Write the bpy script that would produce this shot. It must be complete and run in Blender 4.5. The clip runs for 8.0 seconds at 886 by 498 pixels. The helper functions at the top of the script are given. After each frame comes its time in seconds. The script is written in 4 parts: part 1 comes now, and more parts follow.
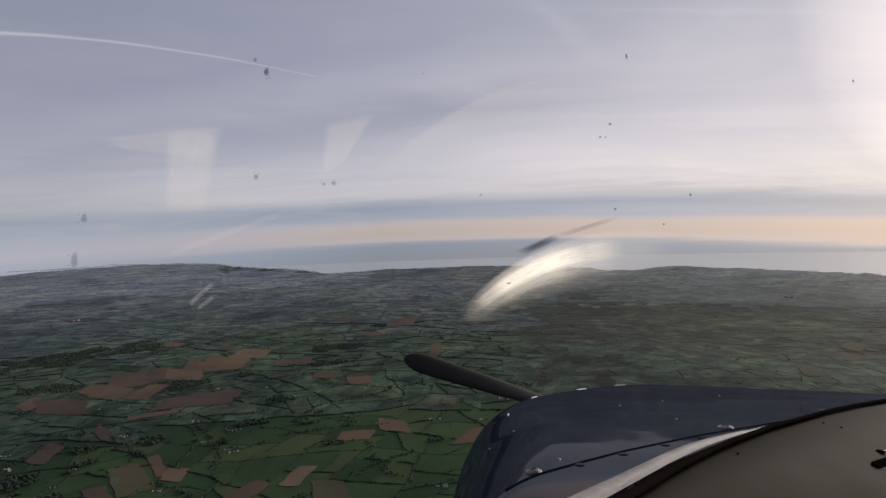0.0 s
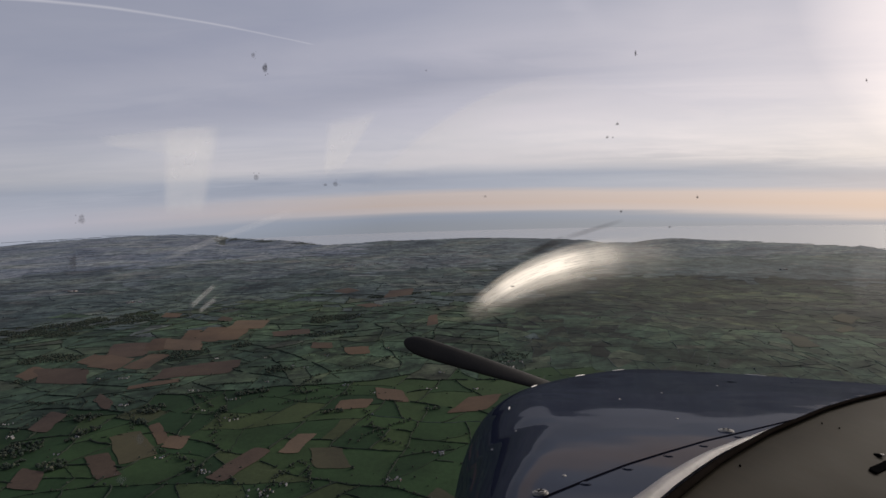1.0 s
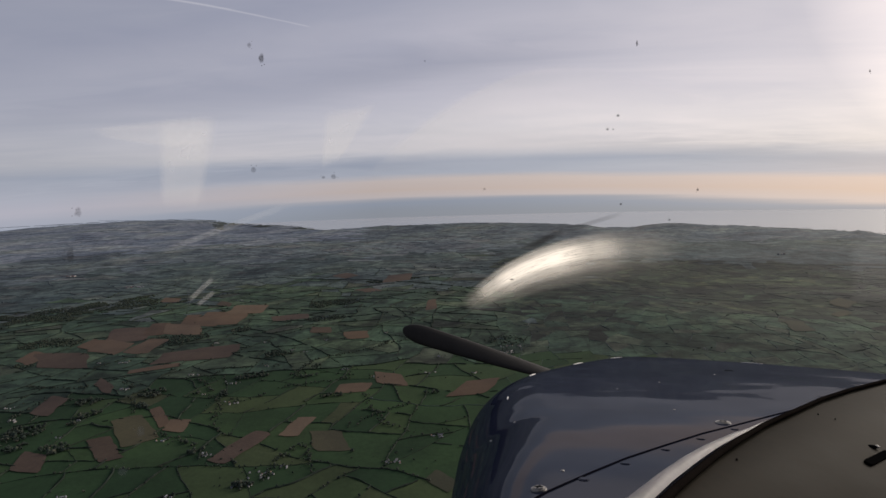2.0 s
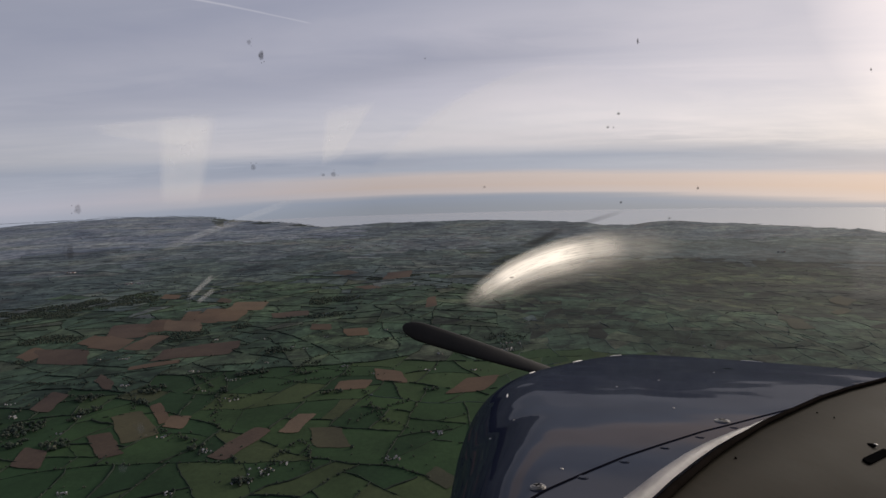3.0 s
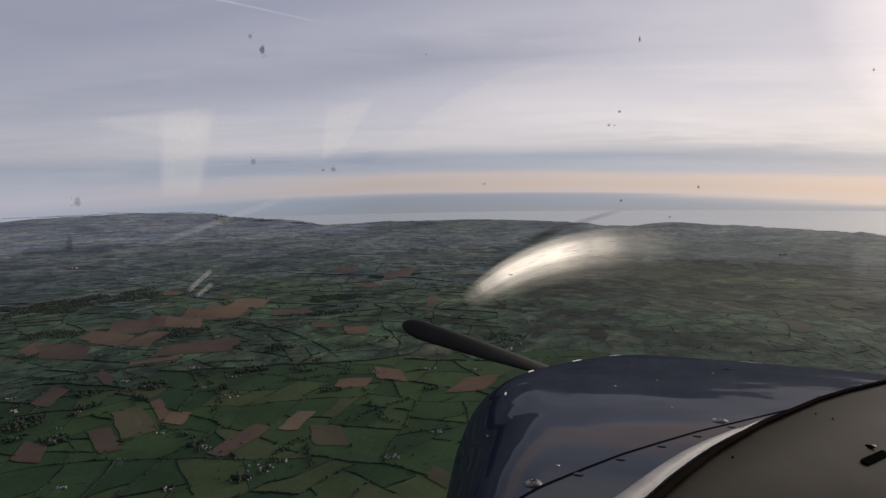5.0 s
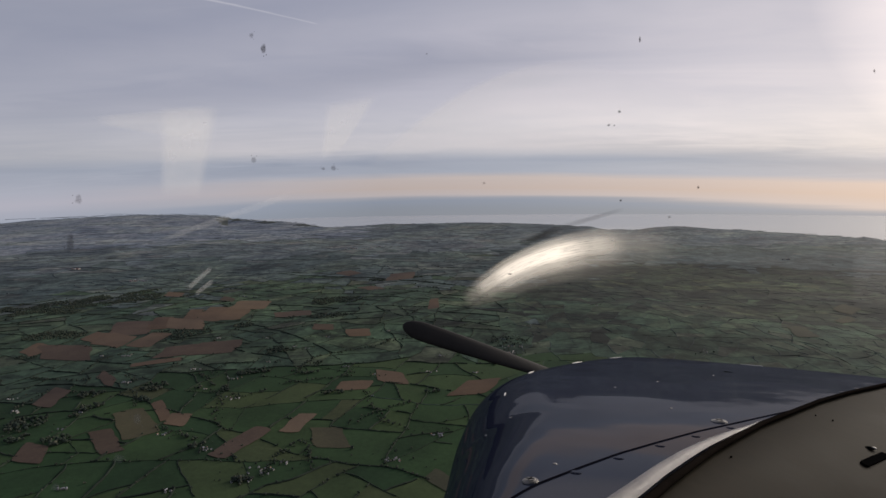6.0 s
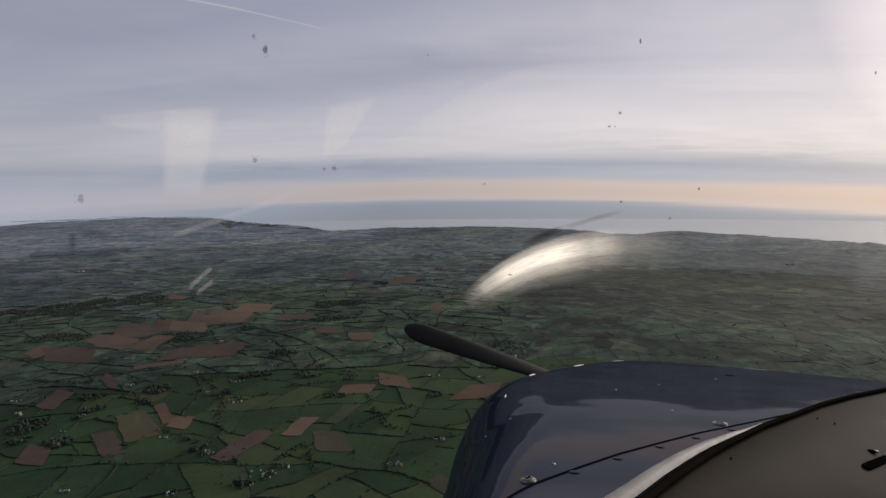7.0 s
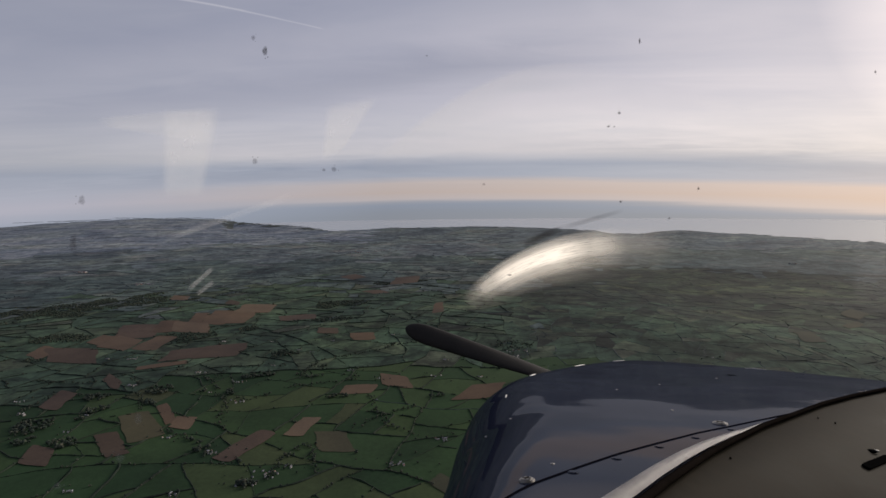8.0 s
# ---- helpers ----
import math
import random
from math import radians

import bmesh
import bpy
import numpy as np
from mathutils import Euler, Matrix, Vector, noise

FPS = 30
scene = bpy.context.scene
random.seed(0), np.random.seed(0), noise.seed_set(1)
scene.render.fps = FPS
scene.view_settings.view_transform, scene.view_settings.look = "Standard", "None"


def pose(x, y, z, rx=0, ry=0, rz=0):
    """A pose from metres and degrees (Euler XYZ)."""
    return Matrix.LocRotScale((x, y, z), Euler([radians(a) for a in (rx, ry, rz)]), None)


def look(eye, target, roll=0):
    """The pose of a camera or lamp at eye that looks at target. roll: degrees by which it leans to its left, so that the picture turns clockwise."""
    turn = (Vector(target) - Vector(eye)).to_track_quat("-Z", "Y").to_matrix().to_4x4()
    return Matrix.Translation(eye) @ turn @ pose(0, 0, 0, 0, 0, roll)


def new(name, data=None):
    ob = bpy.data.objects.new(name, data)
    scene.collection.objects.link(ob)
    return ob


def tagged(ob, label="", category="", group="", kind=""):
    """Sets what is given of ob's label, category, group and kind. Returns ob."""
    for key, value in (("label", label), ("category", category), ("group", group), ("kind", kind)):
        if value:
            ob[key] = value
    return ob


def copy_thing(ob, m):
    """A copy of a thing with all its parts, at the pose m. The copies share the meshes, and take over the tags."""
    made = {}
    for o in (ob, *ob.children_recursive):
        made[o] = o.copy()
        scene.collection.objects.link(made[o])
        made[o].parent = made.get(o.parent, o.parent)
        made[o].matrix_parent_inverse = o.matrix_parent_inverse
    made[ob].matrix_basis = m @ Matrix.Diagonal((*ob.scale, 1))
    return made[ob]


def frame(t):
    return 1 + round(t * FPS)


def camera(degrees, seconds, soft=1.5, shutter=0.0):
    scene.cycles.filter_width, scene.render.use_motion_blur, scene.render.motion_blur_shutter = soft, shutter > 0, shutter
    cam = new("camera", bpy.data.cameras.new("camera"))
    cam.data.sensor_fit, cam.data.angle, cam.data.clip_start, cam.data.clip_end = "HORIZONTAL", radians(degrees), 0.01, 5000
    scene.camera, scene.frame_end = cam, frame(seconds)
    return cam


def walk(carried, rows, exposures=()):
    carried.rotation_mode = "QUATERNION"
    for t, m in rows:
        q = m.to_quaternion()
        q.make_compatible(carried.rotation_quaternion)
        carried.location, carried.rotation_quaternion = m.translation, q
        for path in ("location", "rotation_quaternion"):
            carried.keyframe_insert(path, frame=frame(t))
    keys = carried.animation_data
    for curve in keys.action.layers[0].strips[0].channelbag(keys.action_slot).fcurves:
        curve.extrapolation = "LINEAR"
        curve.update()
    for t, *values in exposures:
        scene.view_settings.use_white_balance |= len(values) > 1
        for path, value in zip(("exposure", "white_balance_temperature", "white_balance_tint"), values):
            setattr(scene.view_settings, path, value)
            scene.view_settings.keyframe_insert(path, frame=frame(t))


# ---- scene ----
# ------------------------------------------------------------------ camera
cam = camera(80.0, 8.0, 1.5)
H = 200.0
PATH = [
    (0.0, pose(0.0072, -0.0168, 199.9374, 88.82, 1.88, 0.17)),
    (0.5, pose(0.0029, -0.0101, 199.9662, 87.29, 1.81, 0.04)),
    (1.0, pose(-0.0018, -0.0056, 199.9872, 85.75, 1.72, -0.14)),
    (1.5, pose(-0.0020, -0.0023, 199.9977, 84.64, 1.75, -0.28)),
    (3.0, pose(-0.0017, -0.0012, 200.0012, 83.80, 1.63, -0.28)),
    (3.5, pose(-0.0013, -0.0010, 200.0018, 83.64, 1.39, -0.21)),
    (4.0, pose(-0.0010, -0.0010, 200.0010, 83.64, 1.29, -0.20)),
    (4.5, pose(0.0004, -0.0003, 199.9991, 83.64, 1.18, -0.16)),
    (6.0, pose(0.0056, -0.0019, 199.9905, 84.03, 0.77, 0.17)),
    (6.5, pose(0.0090, -0.0023, 199.9869, 84.21, 0.69, 0.32)),
    (7.0, pose(0.0098, -0.0030, 199.9851, 84.45, 0.59, 0.50)),
    (7.5, pose(0.0122, -0.0047, 199.9870, 84.42, 0.66, 0.71)),
    (8.0, pose(0.0133, -0.0042, 199.9858, 84.46, 0.75, 0.68)),
]
walk(cam, PATH)

# ------------------------------------------------------------------ node helpers


def srgb(r, g, b):
    def f(c):
        c /= 255.0
        return c / 12.92 if c <= 0.04045 else ((c + 0.055) / 1.055) ** 2.4
    return (f(r), f(g), f(b), 1.0)


class Nodes:
    """Short way to wire a node tree."""

    def __init__(self, tree):
        self.t = tree

    def add(self, kind, **inputs):
        n = self.t.nodes.new(kind)
        for k, v in inputs.items():
            self.put(n, k, v)
        return n

    def put(self, n, key, v):
        s = n.inputs[int(key[1:])] if key[0] == "i" and key[1:].isdigit() else n.inputs[key.replace("_", " ")]
        if isinstance(v, bpy.types.NodeSocket):
            self.t.links.new(v, s)
        else:
            s.default_value = v

    def math(self, op, a, b=0.0, c=0.0, clamp=False):
        n = self.add("ShaderNodeMath", i0=a, i1=b, i2=c)
        n.operation, n.use_clamp = op, clamp
        return n.outputs[0]

    def ramp(self, fac, stops, mode="LINEAR"):
        n = self.add("ShaderNodeValToRGB", i0=fac)
        n.color_ramp.interpolation = mode
        el = n.color_ramp.elements
        while len(el) < len(stops):
            el.new(0.5)
        for e, (p, col) in zip(el, stops):
            e.position, e.color = p, col
        return n.outputs[0]

    def mix(self, fac, a, b, blend="MIX"):
        n = self.t.nodes.new("ShaderNodeMix")
        n.data_type, n.blend_type = "RGBA", blend
        for s, v in ((n.inputs[0], fac), (n.inputs[6], a), (n.inputs[7], b)):
            if isinstance(v, bpy.types.NodeSocket):
                self.t.links.new(v, s)
            else:
                s.default_value = v
        return n.outputs[2]

    def noise(self, vec, scale, detail=4.0, rough=0.55, dist=0.0):
        n = self.add("ShaderNodeTexNoise", Vector=vec, Scale=scale, Detail=detail, Roughness=rough, Distortion=dist)
        return n.outputs[0]


# ------------------------------------------------------------------ world and sun
SUN_AZ, SUN_EL = 56.0, 19.0
TRAIL_NORMAL = (-0.1604, 0.2592, -0.9524)
STREAKS = ((-0.05, 0.232, 0.30, 0.034, 0.09, 0.86), (-0.50, 0.135, 0.24, 0.022, 0.08, 1.09), (0.52, 0.082, 0.42, 0.026, -0.02, 0.86),
           (-0.24, 0.056, 0.32, 0.016, 0.02, 0.90), (0.20, 0.140, 0.42, 0.042, 0.04, 1.08), (0.18, 0.310, 0.50, 0.040, 0.05, 1.05),
           (-0.60, 0.200, 0.30, 0.024, 0.06, 0.92), (-0.66, 0.075, 0.30, 0.018, 0.03, 1.07), (0.62, 0.230, 0.30, 0.040, -0.03, 1.06),
           (-0.45, 0.330, 0.40, 0.030, 0.10, 0.94), (0.22, 0.400, 0.10, 0.018, -0.65, 1.08), (0.47, 0.424, 0.26, 0.006, -0.02, 1.06))
TRAIL_START, TRAIL_END, TRAIL_BEND = -0.840, -0.225, -0.1299


def build_world():
    w = bpy.data.worlds.new("sky")
    scene.world = w
    w.use_nodes = True
    w.node_tree.nodes.clear()
    k = Nodes(w.node_tree)
    co = k.add("ShaderNodeTexCoord").outputs["Generated"]
    d = k.add("ShaderNodeVectorMath", i0=co)
    d.operation = "NORMALIZE"
    sep = k.add("ShaderNodeSeparateXYZ", i0=d.outputs[0])
    x, y, z = sep.outputs
    sky = k.add("ShaderNodeTexSky")
    sky.sky_type, sky.sun_disc = "NISHITA", False
    sky.sun_elevation, sky.sun_rotation = radians(SUN_EL), radians(SUN_AZ)
    # cloud deck seen in perspective
    zc = k.math("ADD", k.math("MAXIMUM", z, 0.0), 0.09)
    flat = k.add("ShaderNodeCombineXYZ", i0=k.math("DIVIDE", x, zc), i1=k.math("DIVIDE", y, zc), i2=0.0)
    turned = k.add("ShaderNodeMapping", Vector=flat.outputs[0])
    turned.inputs["Rotation"].default_value = (0, 0, radians(-27))
    turned.inputs["Scale"].default_value = (0.33, 0.80, 1)
    streak = k.noise(turned.outputs[0], 0.8, 5.0, 0.55, 1.4)
    wide = k.noise(flat.outputs[0], 0.45, 3.0, 0.5, 0.3)
    fine = k.noise(turned.outputs[0], 4.0, 6.0, 0.55, 1.2)
    # layers by height above the horizon
    band = k.noise(k.add("ShaderNodeCombineXYZ", i0=k.math("MULTIPLY", x, 0.7), i1=k.math("MULTIPLY", y, 0.7), i2=k.math("MULTIPLY", z, 24.0)).outputs[0], 2.0, 6.0, 0.62)
    bow = k.math("MULTIPLY", k.math("MULTIPLY", x, x), 0.062)
    zz = k.math("ADD", k.math("ADD", z, bow), k.math("MULTIPLY", k.math("SUBTRACT", band, 0.5), 0.020))
    h = k.math("MULTIPLY", k.math("ADD", zz, 0.05), 2.0, clamp=True)
    layer = k.ramp(h, [
        (0.00, srgb(152, 157, 162)), (0.045, srgb(150, 158, 167)), (0.072, srgb(152, 162, 175)), (0.084, srgb(165, 170, 178)), (0.096, srgb(202, 194, 191)), (0.125, srgb(203, 189, 180)),
        (0.160, srgb(203, 192, 187)), (0.182, srgb(176, 182, 194)), (0.225, srgb(174, 180, 193)), (0.27, srgb(212, 209, 211)),
        (0.36, srgb(212, 209, 213)), (0.46, srgb(201, 199, 207)), (0.62, srgb(190, 189, 199)), (1.0, srgb(168, 171, 184)),
    ])
    # the warm band along the horizon fades into grey haze to port
    port = k.ramp(k.math("ADD", k.math("MULTIPLY", x, -1.0), 0.2), [(0.32, (0, 0, 0, 1)), (0.80, (1, 1, 1, 1))])
    low = k.ramp(h, [(0.0, (1, 1, 1, 1)), (0.17, (1, 1, 1, 1)), (0.26, (0, 0, 0, 1))])
    haze = k.ramp(h, [(0.0, srgb(172, 184, 197)), (0.085, srgb(192, 198, 208)), (0.13, srgb(216, 213, 219)), (0.17, srgb(206, 208, 216)), (0.22, srgb(198, 201, 211))])
    layer = k.mix(k.math("MULTIPLY", port, low), layer, haze)
    cloud = k.math("ADD", k.math("MULTIPLY", streak, 0.6), k.math("ADD", k.math("MULTIPLY", wide, 0.22), k.math("MULTIPLY", fine, 0.18)))
    lum = k.ramp(cloud, [(0.34, (0.88, 0.89, 0.92, 1)), (0.5, (0.99, 0.98, 0.98, 1)), (0.66, (1.11, 1.075, 1.06, 1))])
    clear = k.ramp(k.math("MULTIPLY", z, 10.0), [(0.15, (0, 0, 0, 1)), (0.45, (1, 1, 1, 1))])
    col = k.mix(1.0, layer, k.mix(clear, (0.98, 0.96, 0.965, 1), lum), "MULTIPLY")
    # brighter, warmer towards the veiled sun
    s = k.add("ShaderNodeVectorMath", i0=d.outputs[0])
    s.operation = "DOT_PRODUCT"
    a, e = radians(SUN_AZ), radians(SUN_EL)
    s.inputs[1].default_value = (math.sin(a) * math.cos(e), math.cos(a) * math.cos(e), math.sin(e))
    near_sun = k.ramp(s.outputs["Value"], [(0.0, (0.66, 0.70, 0.76, 1)), (0.55, (0.85, 0.87, 0.91, 1)), (0.8, (1.0, 1.0, 1.0, 1)), (0.93, (1.14, 1.12, 1.085, 1)), (0.965, (1.8, 1.68, 1.5, 1)), (1.0, (4.6, 4.1, 3.4, 1))])
    col = k.mix(1.0, col, near_sun, "MULTIPLY")
    # a lighter sheet of cloud with a slanting edge, and a thin contrail
    edge = k.math("ADD", k.math("ADD", x, k.math("MULTIPLY", z, -1.6)), k.math("MULTIPLY", k.math("SUBTRACT", wide, 0.5), 0.22))
    sheet = k.ramp(k.math("ADD", k.math("MULTIPLY", edge, 1.0), 0.5), [(0.10, (0.955, 0.965, 0.98, 1)), (0.25, (0.95, 0.96, 0.975, 1)), (0.42, (1.05, 1.045, 1.04, 1)), (0.6, (1.045, 1.04, 1.035, 1)), (1.0, (1.02, 1.015, 1.01, 1))])
    over = k.ramp(k.math("MULTIPLY", z, 4.0), [(0.25, (0, 0, 0, 1)), (0.5, (1, 1, 1, 1))])
    col = k.mix(over, col, k.mix(1.0, col, sheet, "MULTIPLY"))
    # long soft streaks of thicker and thinner cloud ahead: bearing, height, half length, half depth, tilt, gain
    fwd = k.math("MAXIMUM", y, 0.02)
    su = k.math("ADD", k.math("DIVIDE", x, fwd), k.math("MULTIPLY", k.math("SUBTRACT", streak, 0.5), 0.5))
    sw = k.math("ADD", k.math("DIVIDE", k.math("ADD", z, bow), fwd), k.math("MULTIPLY", k.math("SUBTRACT", fine, 0.5), 0.05))
    for cu, cw, lu, lw, tilt, gain in STREAKS:
        du, dw = k.math("SUBTRACT", su, cu), k.math("SUBTRACT", sw, cw)
        p = k.math("DIVIDE", k.math("ADD", k.math("MULTIPLY", du, math.cos(tilt)), k.math("MULTIPLY", dw, math.sin(tilt))), lu)
        q = k.math("DIVIDE", k.math("SUBTRACT", k.math("MULTIPLY", dw, math.cos(tilt)), k.math("MULTIPLY", du, math.sin(tilt))), lw)
        g = k.math("EXPONENT", k.math("MULTIPLY", k.math("ADD", k.math("MULTIPLY", p, p), k.math("MULTIPLY", q, q)), -1.0))
        tone = (gain * 0.985, gain * 0.995, gain * 1.02, 1) if gain < 1 else (gain * 1.01, gain, gain * 0.985, 1)
        col = k.mix(g, col, k.mix(1.0, col, tone, "MULTIPLY"))
    n = TRAIL_NORMAL
    off = k.math("ADD", k.math("ADD", k.math("MULTIPLY", x, n[0]), k.math("MULTIPLY", y, n[1])), k.math("MULTIPLY", z, n[2]))
    along = k.math("DIVIDE", x, k.math("MAXIMUM", y, 0.01))
    bent = k.math("MULTIPLY", k.math("SUBTRACT", along, TRAIL_START), k.math("SUBTRACT", along, TRAIL_END))
    off = k.math("ADD", off, k.math("ADD", k.math("MULTIPLY", k.math("SUBTRACT", fine, 0.5), 0.004), k.math("MULTIPLY", bent, TRAIL_BEND)))
    width = k.ramp(k.math("ADD", along, 1.2), [(0.0, (0.005, 0.005, 0.005, 1)), (1.0, (0.0016, 0.0016, 0.0016, 1))])
    near = k.math("SUBTRACT", 1.0, k.math("DIVIDE", k.math("ABSOLUTE", off), width), clamp=True)
    ends = k.ramp(k.math("ADD", along, 1.2), [(0.0, (0.9, 0.9, 0.9, 1)), (0.72, (0.7, 0.7, 0.7, 1)), (TRAIL_END + 1.2 - 0.01, (0.4, 0.4, 0.4, 1)), (TRAIL_END + 1.2, (0, 0, 0, 1))])
    ahead = k.math("GREATER_THAN", y, 0.0)
    trail = k.math("MULTIPLY", k.math("MULTIPLY", near, ends), k.math("MULTIPLY", ahead, k.math("ADD", 0.35, fine)), clamp=True)
    col = k.mix(k.math("MULTIPLY", trail, 0.55), col, srgb(232, 230, 233))
    blue = k.mix(1.0, sky.outputs[0], (0.1, 0.1, 0.1, 1), "MULTIPLY")
    col = k.mix(0.06, col, blue)
    col = k.mix(1.0, col, (1.018, 1.0, 1.003, 1), "MULTIPLY")
    bg = k.add("ShaderNodeBackground", Color=col, Strength=1.0)
    out = k.add("ShaderNodeOutputWorld", Surface=bg.outputs[0])
    return out


build_world()
sun_data = bpy.data.lights.new("sun", "SUN")
sun_data.energy, sun_data.angle, sun_data.color = 3.0, radians(30), (1.0, 0.9, 0.78)
sun = new("sun", sun_data)
sun.matrix_world = look((0, 0, 0), (-math.sin(radians(SUN_AZ)) * math.cos(radians(SUN_EL)), -math.cos(radians(SUN_AZ)) * math.cos(radians(SUN_EL)), -math.sin(radians(SUN_EL))))

# ------------------------------------------------------------------ materials


def material(name, rough=0.8, metal=0.0, spec=0.5):
    m = bpy.data.materials.new(name)
    m.use_nodes = True
    k = Nodes(m.node_tree)
    b = m.node_tree.nodes["Principled BSDF"]
    b.inputs["Roughness"].default_value, b.inputs["Metallic"].default_value = rough, metal
    b.inputs["Specular IOR Level"].default_value = spec
    return m, k, b


def bump(k, b, height, strength, distance):
    n = k.add("ShaderNodeBump", Height=height, Strength=strength, Distance=distance)
    k.put(b, "Normal", n.outputs["Normal"])


def land_material(name, stops, pick, rough=0.95, scale=0.02, contrast=0.35, stripes=0.0, copse=0.0, spread=0.016, combes=0.0):
    """Growing or tilled land: a colour per field, mottled at two scales."""
    m, k, b = material(name, rough, 0.0, 0.12)
    pos = k.add("ShaderNodeNewGeometry")
    if pick == "object":
        r = k.add("ShaderNodeObjectInfo").outputs["Random"]
    elif pick == "island":
        r = pos.outputs["Random Per Island"]
    else:
        r = k.noise(pos.outputs["Position"], 0.004, 3.0)
    base = k.ramp(r, stops, "LINEAR")
    big = k.noise(pos.outputs["Position"], scale, 4.0, 0.6, 0.4)
    small = k.noise(pos.outputs["Position"], scale * 14, 3.0, 0.6)
    mott = k.math("ADD", k.math("MULTIPLY", big, 0.65), k.math("MULTIPLY", small, 0.35))
    lo, hi = 1 - contrast, 1 + contrast
    tone = k.ramp(mott, [(0.3, (lo, lo, lo, 1)), (0.7, (hi, hi * 0.98, hi * 0.92, 1))])
    broad = k.noise(pos.outputs["Position"], 0.0028, 3.0, 0.55, 0.6)
    tone = k.mix(1.0, tone, k.ramp(broad, [(0.34, (0.72, 0.73, 0.78, 1)), (0.47, (0.95, 0.95, 0.97, 1)), (0.66, (1.28, 1.24, 1.08, 1))]), "MULTIPLY")
    col = k.mix(1.0, base, tone, "MULTIPLY")
    if copse:
        # ragged copses and rough corners, darker than the grass
        c1 = k.noise(pos.outputs["Position"], spread, 6.0, 0.66, 1.2)
        dark = k.ramp(c1, [(0.50, (1, 1, 1, 1)), (0.57, (1 - copse, 1 - copse, 1 - copse * 0.92, 1))])
        col = k.mix(1.0, col, dark, "MULTIPLY")
        # fine speckle of hedge banks, single trees and bare patches
        c4 = k.noise(pos.outputs["Position"], 0.036, 5.0, 0.72, 0.5)
        col = k.mix(1.0, col, k.ramp(c4, [(0.38, (0.58, 0.58, 0.62, 1)), (0.5, (0.98, 0.98, 0.98, 1)), (0.63, (1.48, 1.46, 1.38, 1))]), "MULTIPLY")
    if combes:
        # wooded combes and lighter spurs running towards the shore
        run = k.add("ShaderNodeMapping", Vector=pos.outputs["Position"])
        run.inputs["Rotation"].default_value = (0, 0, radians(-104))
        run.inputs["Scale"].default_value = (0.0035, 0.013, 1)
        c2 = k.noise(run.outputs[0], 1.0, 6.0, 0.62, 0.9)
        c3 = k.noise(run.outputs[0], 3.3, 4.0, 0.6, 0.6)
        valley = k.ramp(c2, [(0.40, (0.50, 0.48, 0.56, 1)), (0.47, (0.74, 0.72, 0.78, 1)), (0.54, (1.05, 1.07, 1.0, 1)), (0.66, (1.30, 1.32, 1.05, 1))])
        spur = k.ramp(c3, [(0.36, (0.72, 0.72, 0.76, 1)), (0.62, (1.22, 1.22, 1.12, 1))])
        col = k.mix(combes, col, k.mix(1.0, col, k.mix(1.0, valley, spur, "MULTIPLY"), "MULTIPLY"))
    if stripes:
        wv = k.add("ShaderNodeTexWave", Vector=pos.outputs["Position"], Scale=0.35, Distortion=2.0, Detail=2.0)
        col = k.mix(stripes, col, k.mix(1.0, col, wv.outputs[0], "MULTIPLY"))
    k.put(b, "Base Color", col)
    bump(k, b, small, 0.5, 0.3)
    return m


GREENS = [(0.0, (0.015, 0.034, 0.016, 1)), (0.3, (0.019, 0.041, 0.018, 1)), (0.6, (0.024, 0.047, 0.020, 1)), (0.8, (0.030, 0.052, 0.022, 1)), (0.93, (0.039, 0.056, 0.025, 1)), (1.0, (0.043, 0.047, 0.027, 1))]
M_FIELD = land_material("pasture", GREENS, "object")
# the next three pastures have distance haze mixed into their colour
M_FIELD_HAZED_FAR = land_material("hazed_far_pasture", [(p, (c[0] * 0.9 + 0.020, c[1] * 0.8 + 0.030, c[2] * 0.9 + 0.028, 1)) for p, c in GREENS], "island", 0.95, 0.014, 0.5, 0.0, 0.45)
M_FIELD_HAZED_HILL = land_material("hazed_hill_pasture", [(0.0, (0.084, 0.106, 0.120, 1)), (0.4, (0.096, 0.120, 0.133, 1)), (0.8, (0.112, 0.135, 0.144, 1)), (1.0, (0.132, 0.140, 0.146, 1))], "island", 0.95, 0.006, 0.45, 0.0, 0.36)
M_FIELD_HAZED_MID = land_material("hazed_middle_pasture", [(0.0, (0.052, 0.074, 0.078, 1)), (0.4, (0.061, 0.084, 0.086, 1)), (0.8, (0.070, 0.093, 0.092, 1)), (1.0, (0.084, 0.096, 0.094, 1))], "island", 0.95, 0.009, 0.5, 0.0, 0.42)
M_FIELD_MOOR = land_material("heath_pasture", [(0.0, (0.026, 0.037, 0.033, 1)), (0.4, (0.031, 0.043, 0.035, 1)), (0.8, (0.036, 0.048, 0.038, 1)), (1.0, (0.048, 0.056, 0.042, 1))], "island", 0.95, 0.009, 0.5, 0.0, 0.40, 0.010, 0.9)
M_GROUND = land_material("rough_grass", [(0.3, (0.044, 0.054, 0.052, 1)), (0.7, (0.064, 0.072, 0.066, 1))], "noise")
M_PLOUGH = land_material("red_earth", [(0.0, (0.079, 0.054, 0.040, 1)), (0.5, (0.099, 0.070, 0.051, 1)), (1.0, (0.122, 0.091, 0.066, 1))], "object", 0.95, 0.03, 0.22, 0.12)
M_BROWN = land_material("dark_earth", [(0.0, (0.054, 0.041, 0.033, 1)), (1.0, (0.080, 0.058, 0.047, 1))], "object", 0.95, 0.03, 0.25, 0.1)
